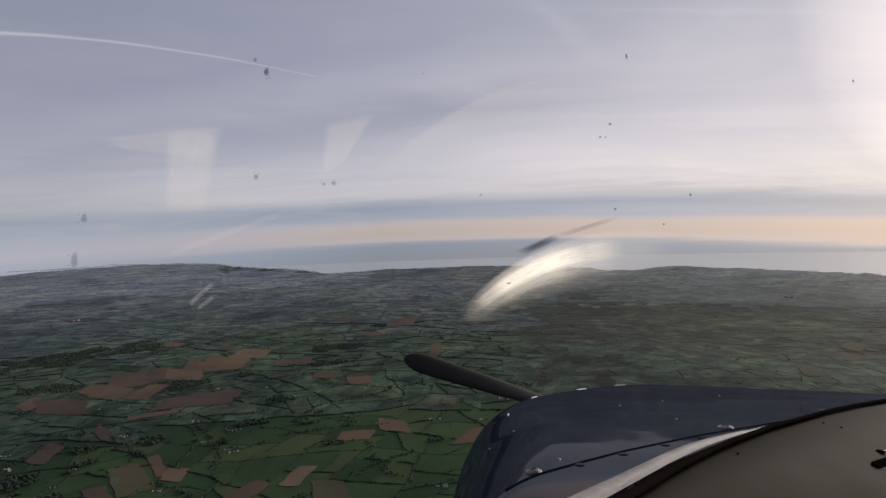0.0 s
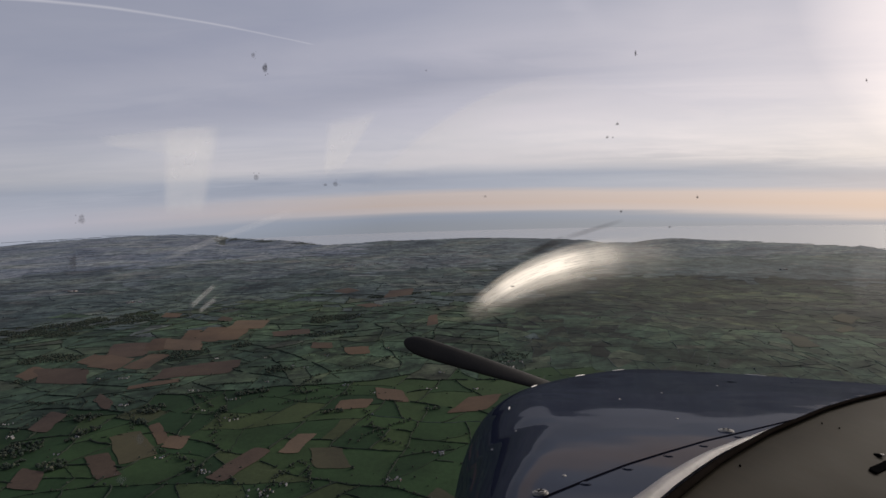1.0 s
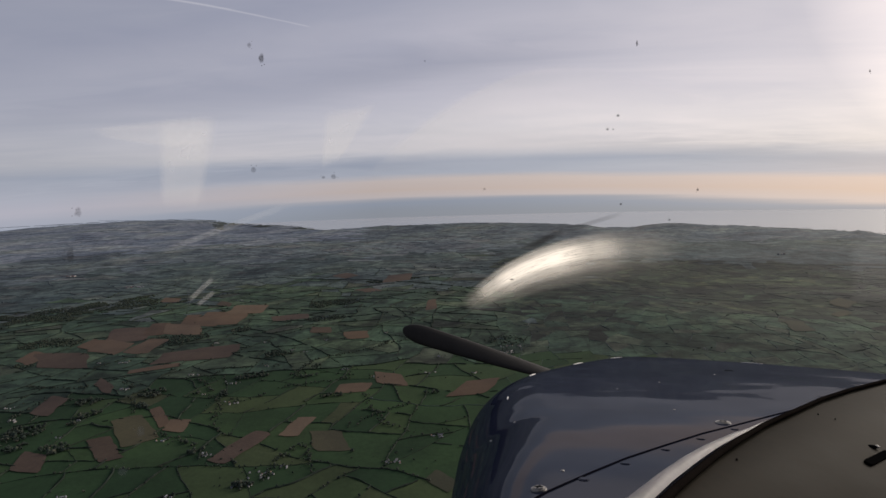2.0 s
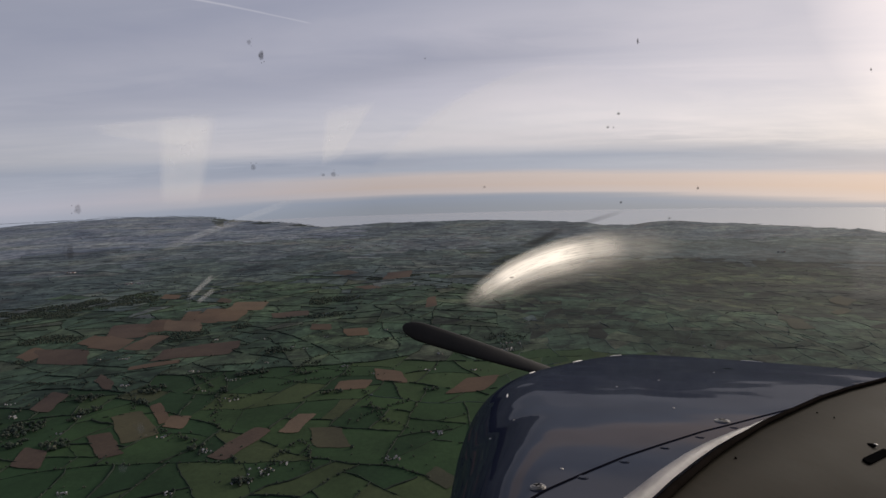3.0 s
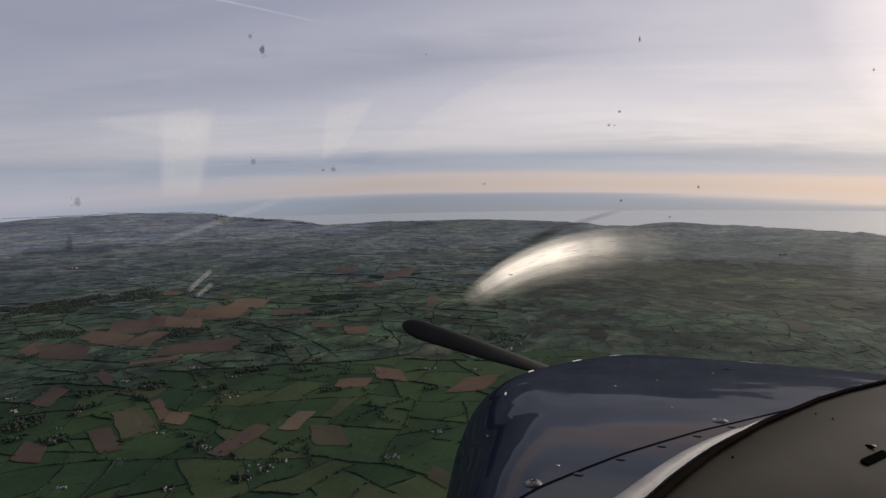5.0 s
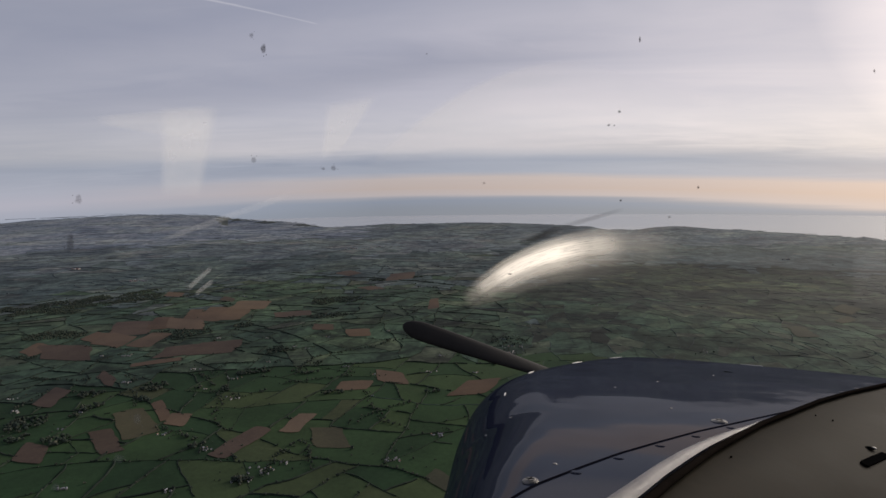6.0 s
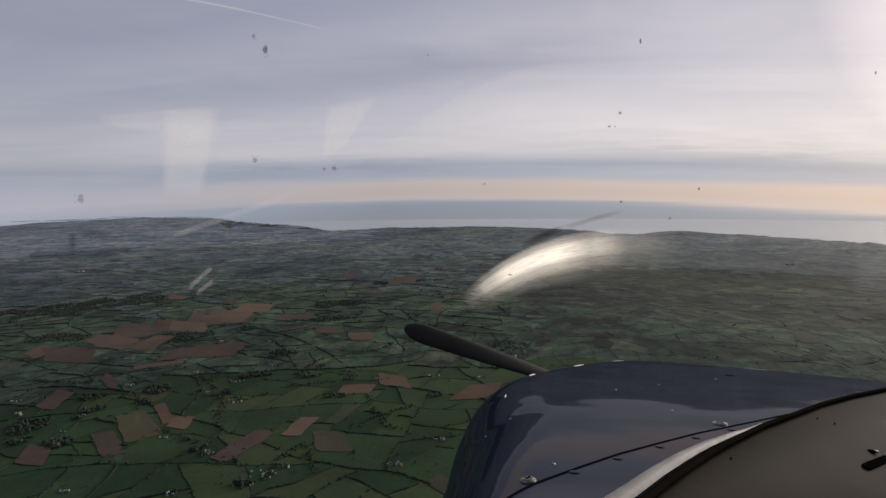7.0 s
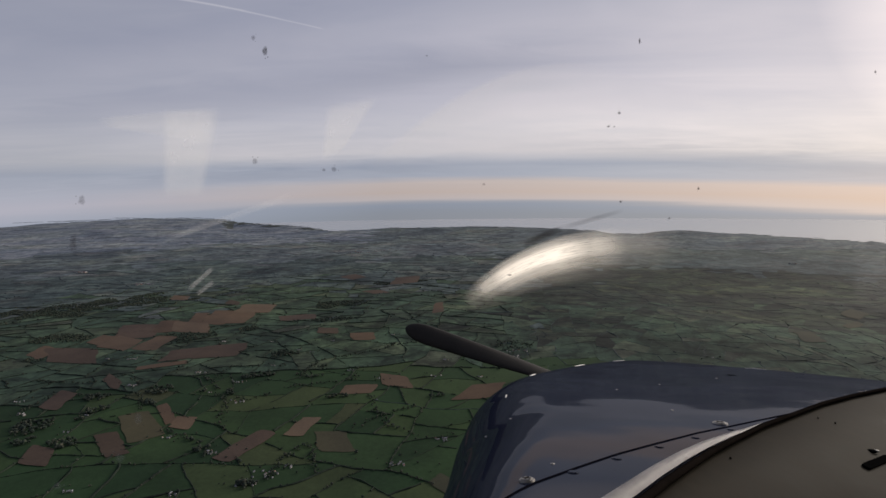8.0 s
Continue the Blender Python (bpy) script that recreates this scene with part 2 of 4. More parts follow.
M_STUBBLE = land_material("stubble", [(0.0, (0.042, 0.044, 0.030, 1)), (1.0, (0.060, 0.056, 0.036, 1))], "object", 0.95, 0.03, 0.22, 0.1)
# upland and far hedges: haze painted in as pale blue-grey
M_FIELD_HAZED_UPLAND = land_material("hazed_upland", [(0.0, (0.136, 0.163, 0.201, 1)), (0.5, (0.157, 0.184, 0.223, 1)), (1.0, (0.188, 0.207, 0.239, 1))], "island", 0.95, 0.006, 0.3, 0.0, 0.25)
M_HEDGE_HAZED = land_material("hazed_hedge", [(0.3, (0.056, 0.070, 0.077, 1)), (0.7, (0.074, 0.088, 0.092, 1))], "noise", 0.95, 0.08, 0.35)
M_HEDGE = land_material("hedge", [(0.3, (0.016, 0.024, 0.018, 1)), (0.7, (0.030, 0.039, 0.029, 1))], "noise", 0.95, 0.08, 0.5)
M_TREE = land_material("tree_leaves", [(0.0, (0.022, 0.033, 0.027, 1)), (0.6, (0.037, 0.048, 0.037, 1)), (1.0, (0.058, 0.061, 0.046, 1))], "island", 0.95, 0.2, 0.5)
# leaves of the farther woods, with haze greyed into the colour
M_TREE_HAZED = land_material("hazed_wood", [(0.0, (0.065, 0.082, 0.095, 1)), (1.0, (0.096, 0.113, 0.125, 1))], "island", 0.95, 0.05, 0.3)


def plain(name, col, rough=0.7, metal=0.0, scale=3.0, contrast=0.15, spec=0.5, bumps=0.1):
    m, k, b = material(name, rough, metal, spec)
    pos = k.add("ShaderNodeTexCoord").outputs["Object"]
    n = k.math("ADD", k.math("MULTIPLY", k.noise(pos, scale, 5.0), 0.6), k.math("MULTIPLY", k.noise(pos, scale * 9, 3.0), 0.4))
    lo, hi = 1 - contrast, 1 + contrast
    k.put(b, "Base Color", k.mix(1.0, (*col, 1), k.ramp(n, [(0.3, (lo, lo, lo, 1)), (0.7, (hi, hi, hi, 1))]), "MULTIPLY"))
    k.put(b, "Roughness", k.math("ADD", k.math("MULTIPLY", k.math("SUBTRACT", n, 0.5), 0.25), rough, clamp=True))
    if bumps:
        bump(k, b, n, bumps, 0.01)
    return m


M_RENDER = plain("white_render", (0.27, 0.26, 0.24), 0.85, scale=0.6)
M_STONE = plain("stone_wall", (0.22, 0.20, 0.17), 0.9, scale=0.8, contrast=0.3)
M_SLATE = plain("slate", (0.10, 0.10, 0.115), 0.6, scale=0.8, contrast=0.3)
M_SHEET = plain("sheet_roof", (0.22, 0.22, 0.23), 0.55, scale=0.5, contrast=0.2)
M_TILE = plain("clay_roof", (0.22, 0.11, 0.08), 0.8, scale=0.8, contrast=0.3)
M_DARK = plain("dark_glass", (0.02, 0.02, 0.025), 0.2)


def sea_material():
    m, k, b = material("sea_water", 0.12, 0.0, 0.5)
    pos = k.add("ShaderNodeNewGeometry").outputs["Position"]
    b.inputs["IOR"].default_value = 1.33
    n = k.noise(pos, 0.0016, 4.0)
    k.put(b, "Base Color", k.ramp(n, [(0.3, (0.10, 0.135, 0.15, 1)), (0.7, (0.13, 0.16, 0.17, 1))]))
    bump(k, b, k.noise(pos, 0.05, 3.0, 0.5), 0.05, 1.0)
    return m


M_SEA = sea_material()

# ------------------------------------------------------------------ building helpers


def mesh_of(name, verts, faces, mat, smooth=False):
    me = bpy.data.meshes.new(name)
    me.from_pydata([tuple(v) for v in verts], [], [tuple(f) for f in faces])
    me.materials.append(mat)
    if smooth:
        me.shade_smooth()
    me.update()
    return me


def put(name, me, parent=None, label=""):
    ob = new(name, me)
    if parent is not None:
        ob.parent = parent
    if label:
        tagged(ob, label)
    return ob


def part(name, bm, mat, parent, label="", smooth=False):
    """Links a bmesh as one mesh object under a thing or a part."""
    me = bpy.data.meshes.new(name)
    bmesh.ops.recalc_face_normals(bm, faces=bm.faces)
    bm.to_mesh(me)
    bm.free()
    me.materials.append(mat)
    if smooth:
        me.shade_smooth()
    return put(name, me, parent, label)


# ------------------------------------------------------------------ terrain
def coast(az):
    """Distance of the shore from the flight position, by bearing in degrees."""
    return np.interp(az, [-180, -24.0, -22.6, -22.0, -20, -17, -15, -12.5, -5, 5, 12, 20, 30, 40, 50, 70, 110, 140, 180],
                     [6500, 6500, 5000, 4700, 4330, 3920, 3620, 3150, 3260, 3300, 3080, 2820, 2740, 2440, 2250, 1700, 2600, 6500, 6500])


def brink(az):
    """Height of the land's last rise before the shore or the far distance, by bearing in degrees."""
    return np.interp(az, [-180, -50, -39.9, -36.0, -31.8, -27.2, -23.6, -22.2, -20, -17, -15.6, -12.5, -8.6, -5, 4.2, 10.2, 15.2, 16.6, 19.4, 22.0, 23.4, 27.6, 33.6, 37.3, 38.5, 40.2, 60, 180],
                     [20, 20, 28, 42, 56, 51, 33, 27, 22, 22, 20, 16, 20, 23, 22, 18, 17, 7, 11, 27, 31, 25, 22, 20, 26, 19, 18, 18])


def shore(x, y):
    """Metres inland from the shore (negative at sea)."""
    az = math.degrees(math.atan2(x, y))
    wob = 45 * noise.noise((x * 0.0035, y * 0.0035, 3.1)) + 22 * noise.noise((x * 0.012, y * 0.012, 7.7))
    return float(coast(az)) + wob - math.hypot(x, y)


def height(x, y):
    s = shore(x, y)
    if s < 0:
        return -6.0
    d = math.hypot(x, y)
    r = 7 + 7 * noise.noise((x * 0.0016, y * 0.0016, 0.3)) + 3.5 * noise.noise((x * 0.005, y * 0.005, 1.3))
    az = math.degrees(math.atan2(x, y))
    last = max(0.0, min(1.0, 1 - s / 800.0)) if az > -23.0 else max(0.0, min(1.0, (d - 2600) / 2100))
    last = last * last * (3 - 2 * last)
    top = float(brink(az)) + 1.6 * noise.noise((x * 0.006, y * 0.006, 5.5))
    z = r * (1 - last) + top * last
    return max(1.0, z) * min(1.0, s / 30) + 0.4


def build_ground():
    nr, na = 120, 420
    verts, faces = [], []
    for i in range(nr + 1):
        r = 4930 * (i / nr) ** 1.25
        for j in range(na):
            a = 2 * math.pi * j / na
            x, y = r * math.sin(a), r * math.cos(a)
            verts.append((x, y, height(x, y) - 1.6))
    for i in range(nr):
        for j in range(na):
            j2 = (j + 1) % na
            faces.append((i * na + j, i * na + j2, (i + 1) * na + j2, (i + 1) * na + j))
    g = put("ground", mesh_of("ground", verts, faces, M_GROUND, True))
    tagged(g, "rolling green farmland with hedged fields down to the coast", "ground", kind="structure")
    n = 180
    verts = [(0, 0, 0)] + [(4920 * math.sin(2 * math.pi * j / n), 4920 * math.cos(2 * math.pi * j / n), 0) for j in range(n)]
    faces = [(0, 1 + (j + 1) % n, 1 + j) for j in range(n)]
    s = put("water", mesh_of("water", verts, faces, M_SEA))
    tagged(s, "calm hazy grey-blue sea beyond the coast", "sea", kind="structure")
    return g


ground = build_ground()


def warp(x, y):
    """Bends the straight field boundaries."""
    a = 17 * noise.noise((x * 0.009, y * 0.009, 11.0)) + 6 * noise.noise((x * 0.03, y * 0.03, 12.0))
    b = 17 * noise.noise((x * 0.009, y * 0.009, 21.0)) + 6 * noise.noise((x * 0.03, y * 0.03, 22.0))
    return x + a, y + b


# ploughed, stubble and other marked fields: centre, length, width, bearing of the length and of the width, kind
MARKED = []


def marked(x, y, length, width, bearing, across, kind):
    MARKED.append((x, y, length, width, radians(bearing), radians(across), kind))


marked(-521, 650, 43, 38, 171, 117, "red")
marked(-474, 638, 75, 71, 143, 95, "brown")
marked(-481, 709, 44, 35, 175, 115, "red")
marked(-446, 694, 56, 52, 173, 112, "red")
marked(-401, 696, 68, 37, 178, 95, "red")
marked(-463, 758, 88, 54, 155, 84, "brown")
marked(-435, 787, 77, 31, 162, 83, "red")
marked(-395, 783, 70, 60, 156, 103, "red")
marked(-411, 844, 75, 23, 164, 94, "red")
marked(-380, 849, 100, 42, 169, 99, "red")
marked(-347, 856, 102, 38, 173, 81, "red")
marked(-347, 922, 74, 60, 176, 96, "red")
marked(-412, 980, 44, 43, 128, 168, "brown")
marked(-335, 640, 53, 42, 170, 68, "brown")
marked(-294, 654, 60, 55, 174, 74, "brown")
marked(-337, 594, 52, 16, 64, 157, "red")
marked(-257, 456, 49, 11, 142, 207, "red")
marked(-233, 438, 24, 21, 172, 97, "red")
marked(-128, 435, 37, 18, 9, 94, "red")
marked(-163, 399, 55, 18, 21, 111, "brown")
marked(-94, 520, 33, 27, 87, 181, "red")
marked(-59, 543, 39, 35, 114, 169, "red")
marked(29, 510, 47, 39, 27, 81, "red")
marked(-312, 377, 32, 24, 155, 105, "brown")
marked(-266, 430, 64, 26, 141, 230, "stubble")
marked(-269, 396, 50, 16, 137, 239, "brown")
marked(-378, 487, 48, 25, 166, 111, "brown")
marked(-360, 540, 51, 25, 133, 164, "brown")
marked(-95, 407, 40, 27, 158, 270, "stubble")
marked(-5, 341, 24, 15, 137, 211, "stubble")
marked(-154, 1079, 52, 37, 146, 248, "red")
marked(-104, 1232, 105, 65, 2, 251, "brown")
marked(-240, 1296, 69, 51, 140, -147, "brown")
marked(-547, 1046, 54, 51, 162, 287, "red")
marked(-179, 749, 33, 32, 171, 281, "brown")
marked(-122, 716, 34, 33, 167, 269, "red")
marked(-250, 844, 60, 41, 80, 165, "brown")
marked(-21, 903, 92, 22, 180, 235, "red")
marked(473, 689, 58, 27, 18, 270, "stubble")

marked(640, 830, 60, 40, 50, 0, "stubble")
marked(585, 760, 46, 22, 58, 10, "stubble")


def in_marked(x, y, grow=0.0):
    for mx, my, le, wi, a, c, kind in MARKED:
        dx, dy = x - mx, y - my
        det = math.sin(a) * math.cos(c) - math.cos(a) * math.sin(c)
        u, v = (dx * math.cos(c) - dy * math.sin(c)) / det, (dy * math.sin(a) - dx * math.cos(a)) / det
        if abs(u) < le / 2 + grow and abs(v) < wi / 2 + grow:
            return True
    return False


def in_view(x, y, slack):
    return y > 120 - max(0.0, slack - 80) and abs(x) < 0.92 * max(y, 200) + slack


SEGMENTS = []


def split(poly, rng, out):
    """Cuts a convex piece of land again and again until the pieces have a field's size."""
    cx, cy = sum(p[0] for p in poly) / len(poly), sum(p[1] for p in poly) / len(poly)
    d = math.hypot(cx, cy)
    size = 42 if d < 800 else 42 + (d - 800) * 0.03
    if cx > 0.12 * cy and d > 420:
        size *= 0.72
    area = abs(sum(poly[i][0] * poly[i - 1][1] - poly[i - 1][0] * poly[i][1] for i in range(len(poly)))) / 2
    span = max(math.hypot(p[0] - cx, p[1] - cy) for p in poly)
    if not in_view(cx, cy, 60 + span) or d - span > 4950:
        return
    if area < size * size * rng.uniform(0.55, 1.9):
        out.append(poly)
        return
    best = max(range(len(poly)), key=lambda i: math.hypot(poly[i][0] - poly[i - 1][0], poly[i][1] - poly[i - 1][1]))
    ex, ey = poly[best][0] - poly[best - 1][0], poly[best][1] - poly[best - 1][1]
    a = math.atan2(ey, ex) + math.pi / 2 + rng.gauss(0, 0.32)
    f = rng.uniform(0.36, 0.64)
    px, py = poly[best - 1][0] + ex * f, poly[best - 1][1] + ey * f
    nx, ny = -math.sin(a), math.cos(a)
    side = [(p[0] - px) * nx + (p[1] - py) * ny for p in poly]
    A, B, cut = [], [], []
    for i in range(len(poly)):
        p, q, sp, sq = poly[i - 1], poly[i], side[i - 1], side[i]
        if sp >= 0:
            A.append(p)
        if sp <= 0:
            B.append(p)
        if sp * sq < 0:
            t = sp / (sp - sq)
            c = (p[0] + (q[0] - p[0]) * t, p[1] + (q[1] - p[1]) * t)
            A.append(c), B.append(c), cut.append(c)
    if len(cut) != 2 or len(A) < 3 or len(B) < 3:
        out.append(poly)
        return
    SEGMENTS.append((cut[0], cut[1]))
    split(A, rng, out), split(B, rng, out)


def steps(p, q, gap):
    n = max(1, int(math.hypot(q[0] - p[0], q[1] - p[1]) / gap))
    return [(p[0] + (q[0] - p[0]) * i / n, p[1] + (q[1] - p[1]) * i / n) for i in range(n)]


def build_fields():
    polys = FIELD_POLYS
    near, heaps = [], {tier: ([], []) for tier in ("far", "mid", "hill", "moor", "pale")}
    for poly in polys:
        cx, cy = sum(p[0] for p in poly) / len(poly), sum(p[1] for p in poly) / len(poly)
        ring = [warp(*s) for i in range(len(poly)) for s in steps(poly[i - 1], poly[i], 18)]
        if min(shore(*p) for p in ring) < 12:
            continue
        wx, wy = warp(cx, cy)
        d = math.hypot(wx, wy)
        lift = 0.0 if d < 1500 else 0.5
        pts = [(x, y, height(x, y) + lift) for x, y in ring] + [(wx, wy, height(wx, wy) + lift)]
        n = len(ring)
        tris = [(i, (i + 1) % n, n) for i in range(n)]
        # pieces face up
        a, b, c = (Vector(pts[i]) for i in tris[0])
        if (b - a).cross(c - a).z < 0:
            tris = [(i, k, j) for i, j, k in tris]
        near.append((d, pts, tris))
    near.sort(key=lambda e: e[0])
    blend = random.Random(6)
    for i, (d, pts, tris) in enumerate(near):
        if i < 300:
            put("field", mesh_of("field", pts, tris, M_FIELD, True), ground)
        else:
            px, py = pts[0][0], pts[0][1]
            # the far, mid, hill and pale tiers have haze in their colour
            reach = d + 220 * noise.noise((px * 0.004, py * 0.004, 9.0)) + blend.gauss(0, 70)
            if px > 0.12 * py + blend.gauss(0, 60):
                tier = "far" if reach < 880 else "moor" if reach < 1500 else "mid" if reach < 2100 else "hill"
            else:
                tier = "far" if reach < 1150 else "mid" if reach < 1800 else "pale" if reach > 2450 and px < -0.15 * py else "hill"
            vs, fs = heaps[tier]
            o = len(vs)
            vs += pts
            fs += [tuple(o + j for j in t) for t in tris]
    for tier, name, mat, label in (("far", "far_fields", M_FIELD_HAZED_FAR, "distant patchwork of green and brown fields, paled for haze"), ("mid", "middle_fields", M_FIELD_HAZED_MID, "small fields with dark copses, coloured grey-green for haze"), ("hill", "hill_fields", M_FIELD_HAZED_HILL, "hill pasture running to the coast, paled for haze"),
                                   ("moor", "heath_fields", M_FIELD_MOOR, "dull olive heath and small fields on the coastal rise"), ("pale", "upland_fields", M_FIELD_HAZED_UPLAND, "upland fields in the far distance, coloured blue-grey for haze")):
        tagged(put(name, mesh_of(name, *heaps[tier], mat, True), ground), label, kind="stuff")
    look_of = {"red": M_PLOUGH, "brown": M_BROWN, "stubble": M_STUBBLE}
    for nth, (mx, my, le, wi, a, c, kind) in enumerate(MARKED):
        def spot(u, v):
            # rounded corners and wandering edges
            p, q = abs(2 * u / le), abs(2 * v / wi)
            u, v = u * (1 - 0.05 * q ** 4), v * (1 - 0.05 * p ** 4)
            x = mx + u * math.sin(a) + v * math.sin(c)
            y = my + u * math.cos(a) + v * math.cos(c)
            rag = 0.12 * min(wi, le)
            f, g = 1.1 / min(wi, le), 3.4 / min(wi, le)
            jx = rag * (noise.noise((x * f, y * f, 2.0)) + 0.35 * noise.noise((x * g, y * g, 4.0)))
            jy = rag * (noise.noise((x * f, y * f, 8.0)) + 0.35 * noise.noise((x * g, y * g, 6.0)))
            return x + jx, y + jy, height(x + jx, y + jy) + 0.38 + 0.05 * (nth % 4)
        n = 12
        pts = [spot(le * (i / n - 0.5), wi * (j / n - 0.5)) for i in range(n + 1) for j in range(n + 1)]
        fc = [(i * (n + 1) + j, i * (n + 1) + j + 1, (i + 1) * (n + 1) + j + 1, (i + 1) * (n + 1) + j) for i in range(n) for j in range(n)]
        put("field", mesh_of("field", pts, fc, look_of[kind], True), ground, {"red": "ploughed field of red-brown earth", "brown": "dark brown tilled field", "stubble": "pale olive stubble field"}[kind])


rng_land = random.Random(4)
FIELD_POLYS = []
split([(-4800, -200), (5200, -900), (5600, 4800), (-3600, 5600)], rng_land, FIELD_POLYS)


# ------------------------------------------------------------------ hedges and trees (uncountable)
class Heap:
    """Collects many small pieces for one joined mesh."""

    def __init__(self):
        self.v, self.f = [], []

    def add(self, verts, faces):
        o = len(self.v)
        self.v += verts
        self.f += [tuple(o + i for i in f) for f in faces]


def ico():
    bm = bmesh.new()
    bmesh.ops.create_icosphere(bm, subdivisions=1, radius=1.0)
    v, f = [tuple(p.co) for p in bm.verts], [tuple(q.index for q in p.verts) for p in bm.faces]
    bm.free()
    return v, f


ICO = ico()


def blob(heap, rng, x, y, z, r, tall):
    """One lumpy clump of leaves."""
    a = rng.uniform(0, 6.28)
    c, s = math.cos(a), math.sin(a)
    vs = []
    for p in ICO[0]:
        k = rng.uniform(0.62, 1.25) * r
        vs.append((x + (p[0] * c - p[1] * s) * k, y + (p[0] * s + p[1] * c) * k, z + p[2] * k * tall))
    heap.add(vs, ICO[1])


def tree(heap, rng, x, y, size, clumps):
    """Crown of several clumps over a short tapered stem."""
    z = height(x, y)
    if clumps > 1:
        t = size * 0.09
        heap.add([(x - t, y - t, z - 1), (x + t, y - t, z - 1), (x, y + t, z - 1), (x, y, z + size)], [(0, 1, 3), (1, 2, 3), (2, 0, 3)])
    for i in range(clumps):
        o = size * 0.42 if clumps > 1 else 0
        blob(heap, rng, x + rng.uniform(-o, o), y + rng.uniform(-o, o), z + size * rng.uniform(0.6, 1.05), size * rng.uniform(0.42, 0.72) * (1 if clumps > 1 else 1.35), rng.uniform(0.75, 1.1))


# woods: centre, two half axes (across, along the line of sight)
WOODS = []


def wood(x, y, across, along):
    WOODS.append((x, y, across, along))


wood(-352, 735, 74, 42)
wood(-541, 708, 65, 36)
wood(-603, 1018, 105, 96)
wood(-691, 926, 118, 98)
wood(-858, 1210, 156, 143)
wood(-297, 511, 16, 14)
wood(-340, 494, 22, 16)
wood(-323, 460, 15, 9)
wood(-359, 428, 18, 20)
wood(-307, 396, 23, 12)
wood(-514, 617, 20, 20)
wood(-892, 2419, 312, 281)
wood(-953, 1952, 320, 191)
wood(-1247, 1828, 329, 205)
wood(-468, 1378, 78, 57)
wood(-192, 949, 74, 37)
wood(-202, 640, 22, 15)
wood(-212, 406, 10, 10)
wood(-174, 507, 23, 6)
wood(-246, 1580, 140, 71)
wood(-110, 1194, 65, 41)
wood(-310, 775, 26, 30)
wood(-202, 819, 55, 20)
wood(-20, 677, 30, 13)
wood(-74, 386, 5, 3)
wood(-137, 344, 16, 5)
wood(-39, 380, 13, 4)
wood(27, 1604, 205, 72)
wood(-2101, 2709, 424, 312)
wood(-1702, 2980, 451, 285)
wood(-240, 439, 5, 7)
wood(-285, 478, 5, 9)
wood(-194, 391, 6, 4)
wood(-254, 451, 4, 7)
wood(-215, 559, 19, 8)
wood(-142, 563, 25, 8)
wood(-223, 510, 7, 13)
wood(-199, 567, 8, 10)
wood(-106, 503, 28, 5)
wood(-80, 681, 23, 11)
wood(52, 580, 19, 8)
wood(83, 669, 29, 11)
wood(-16, 498, 22, 4)
wood(-310, 500, 8, 9)
wood(-343, 397, 12, 10)
wood(-326, 443, 7, 7)
wood(-278, 414, 10, 4)
wood(-149, 593, 17, 6)
wood(-249, 511, 6, 10)

# belts of trees along the streams and lanes
BELTS = []


def belt(*points):
    BELTS.append(points)


belt((-251, 548), (-251, 595), (-194, 602), (-167, 552), (-159, 621), (-102, 652), (-47, 687))
belt((-236, 515), (-199, 491), (-165, 527), (-111, 549), (-104, 576))
belt((-302, 579), (-247, 540), (-209, 478), (-206, 446), (-178, 412), (-167, 375))
belt((-136, 357), (-124, 400), (-115, 420), (-97, 364))
belt((-101, 419), (-73, 452), (-35, 482))
belt((-388, 455), (-392, 494), (-346, 492))
belt((-340, 545), (-308, 501), (-280, 462), (-261, 416))
belt((-244, 415), (-215, 395), (-189, 367))
belt((-92, 507), (-61, 439), (-12, 405))
belt((-446, 543), (-385, 523), (-359, 538), (-350, 563))


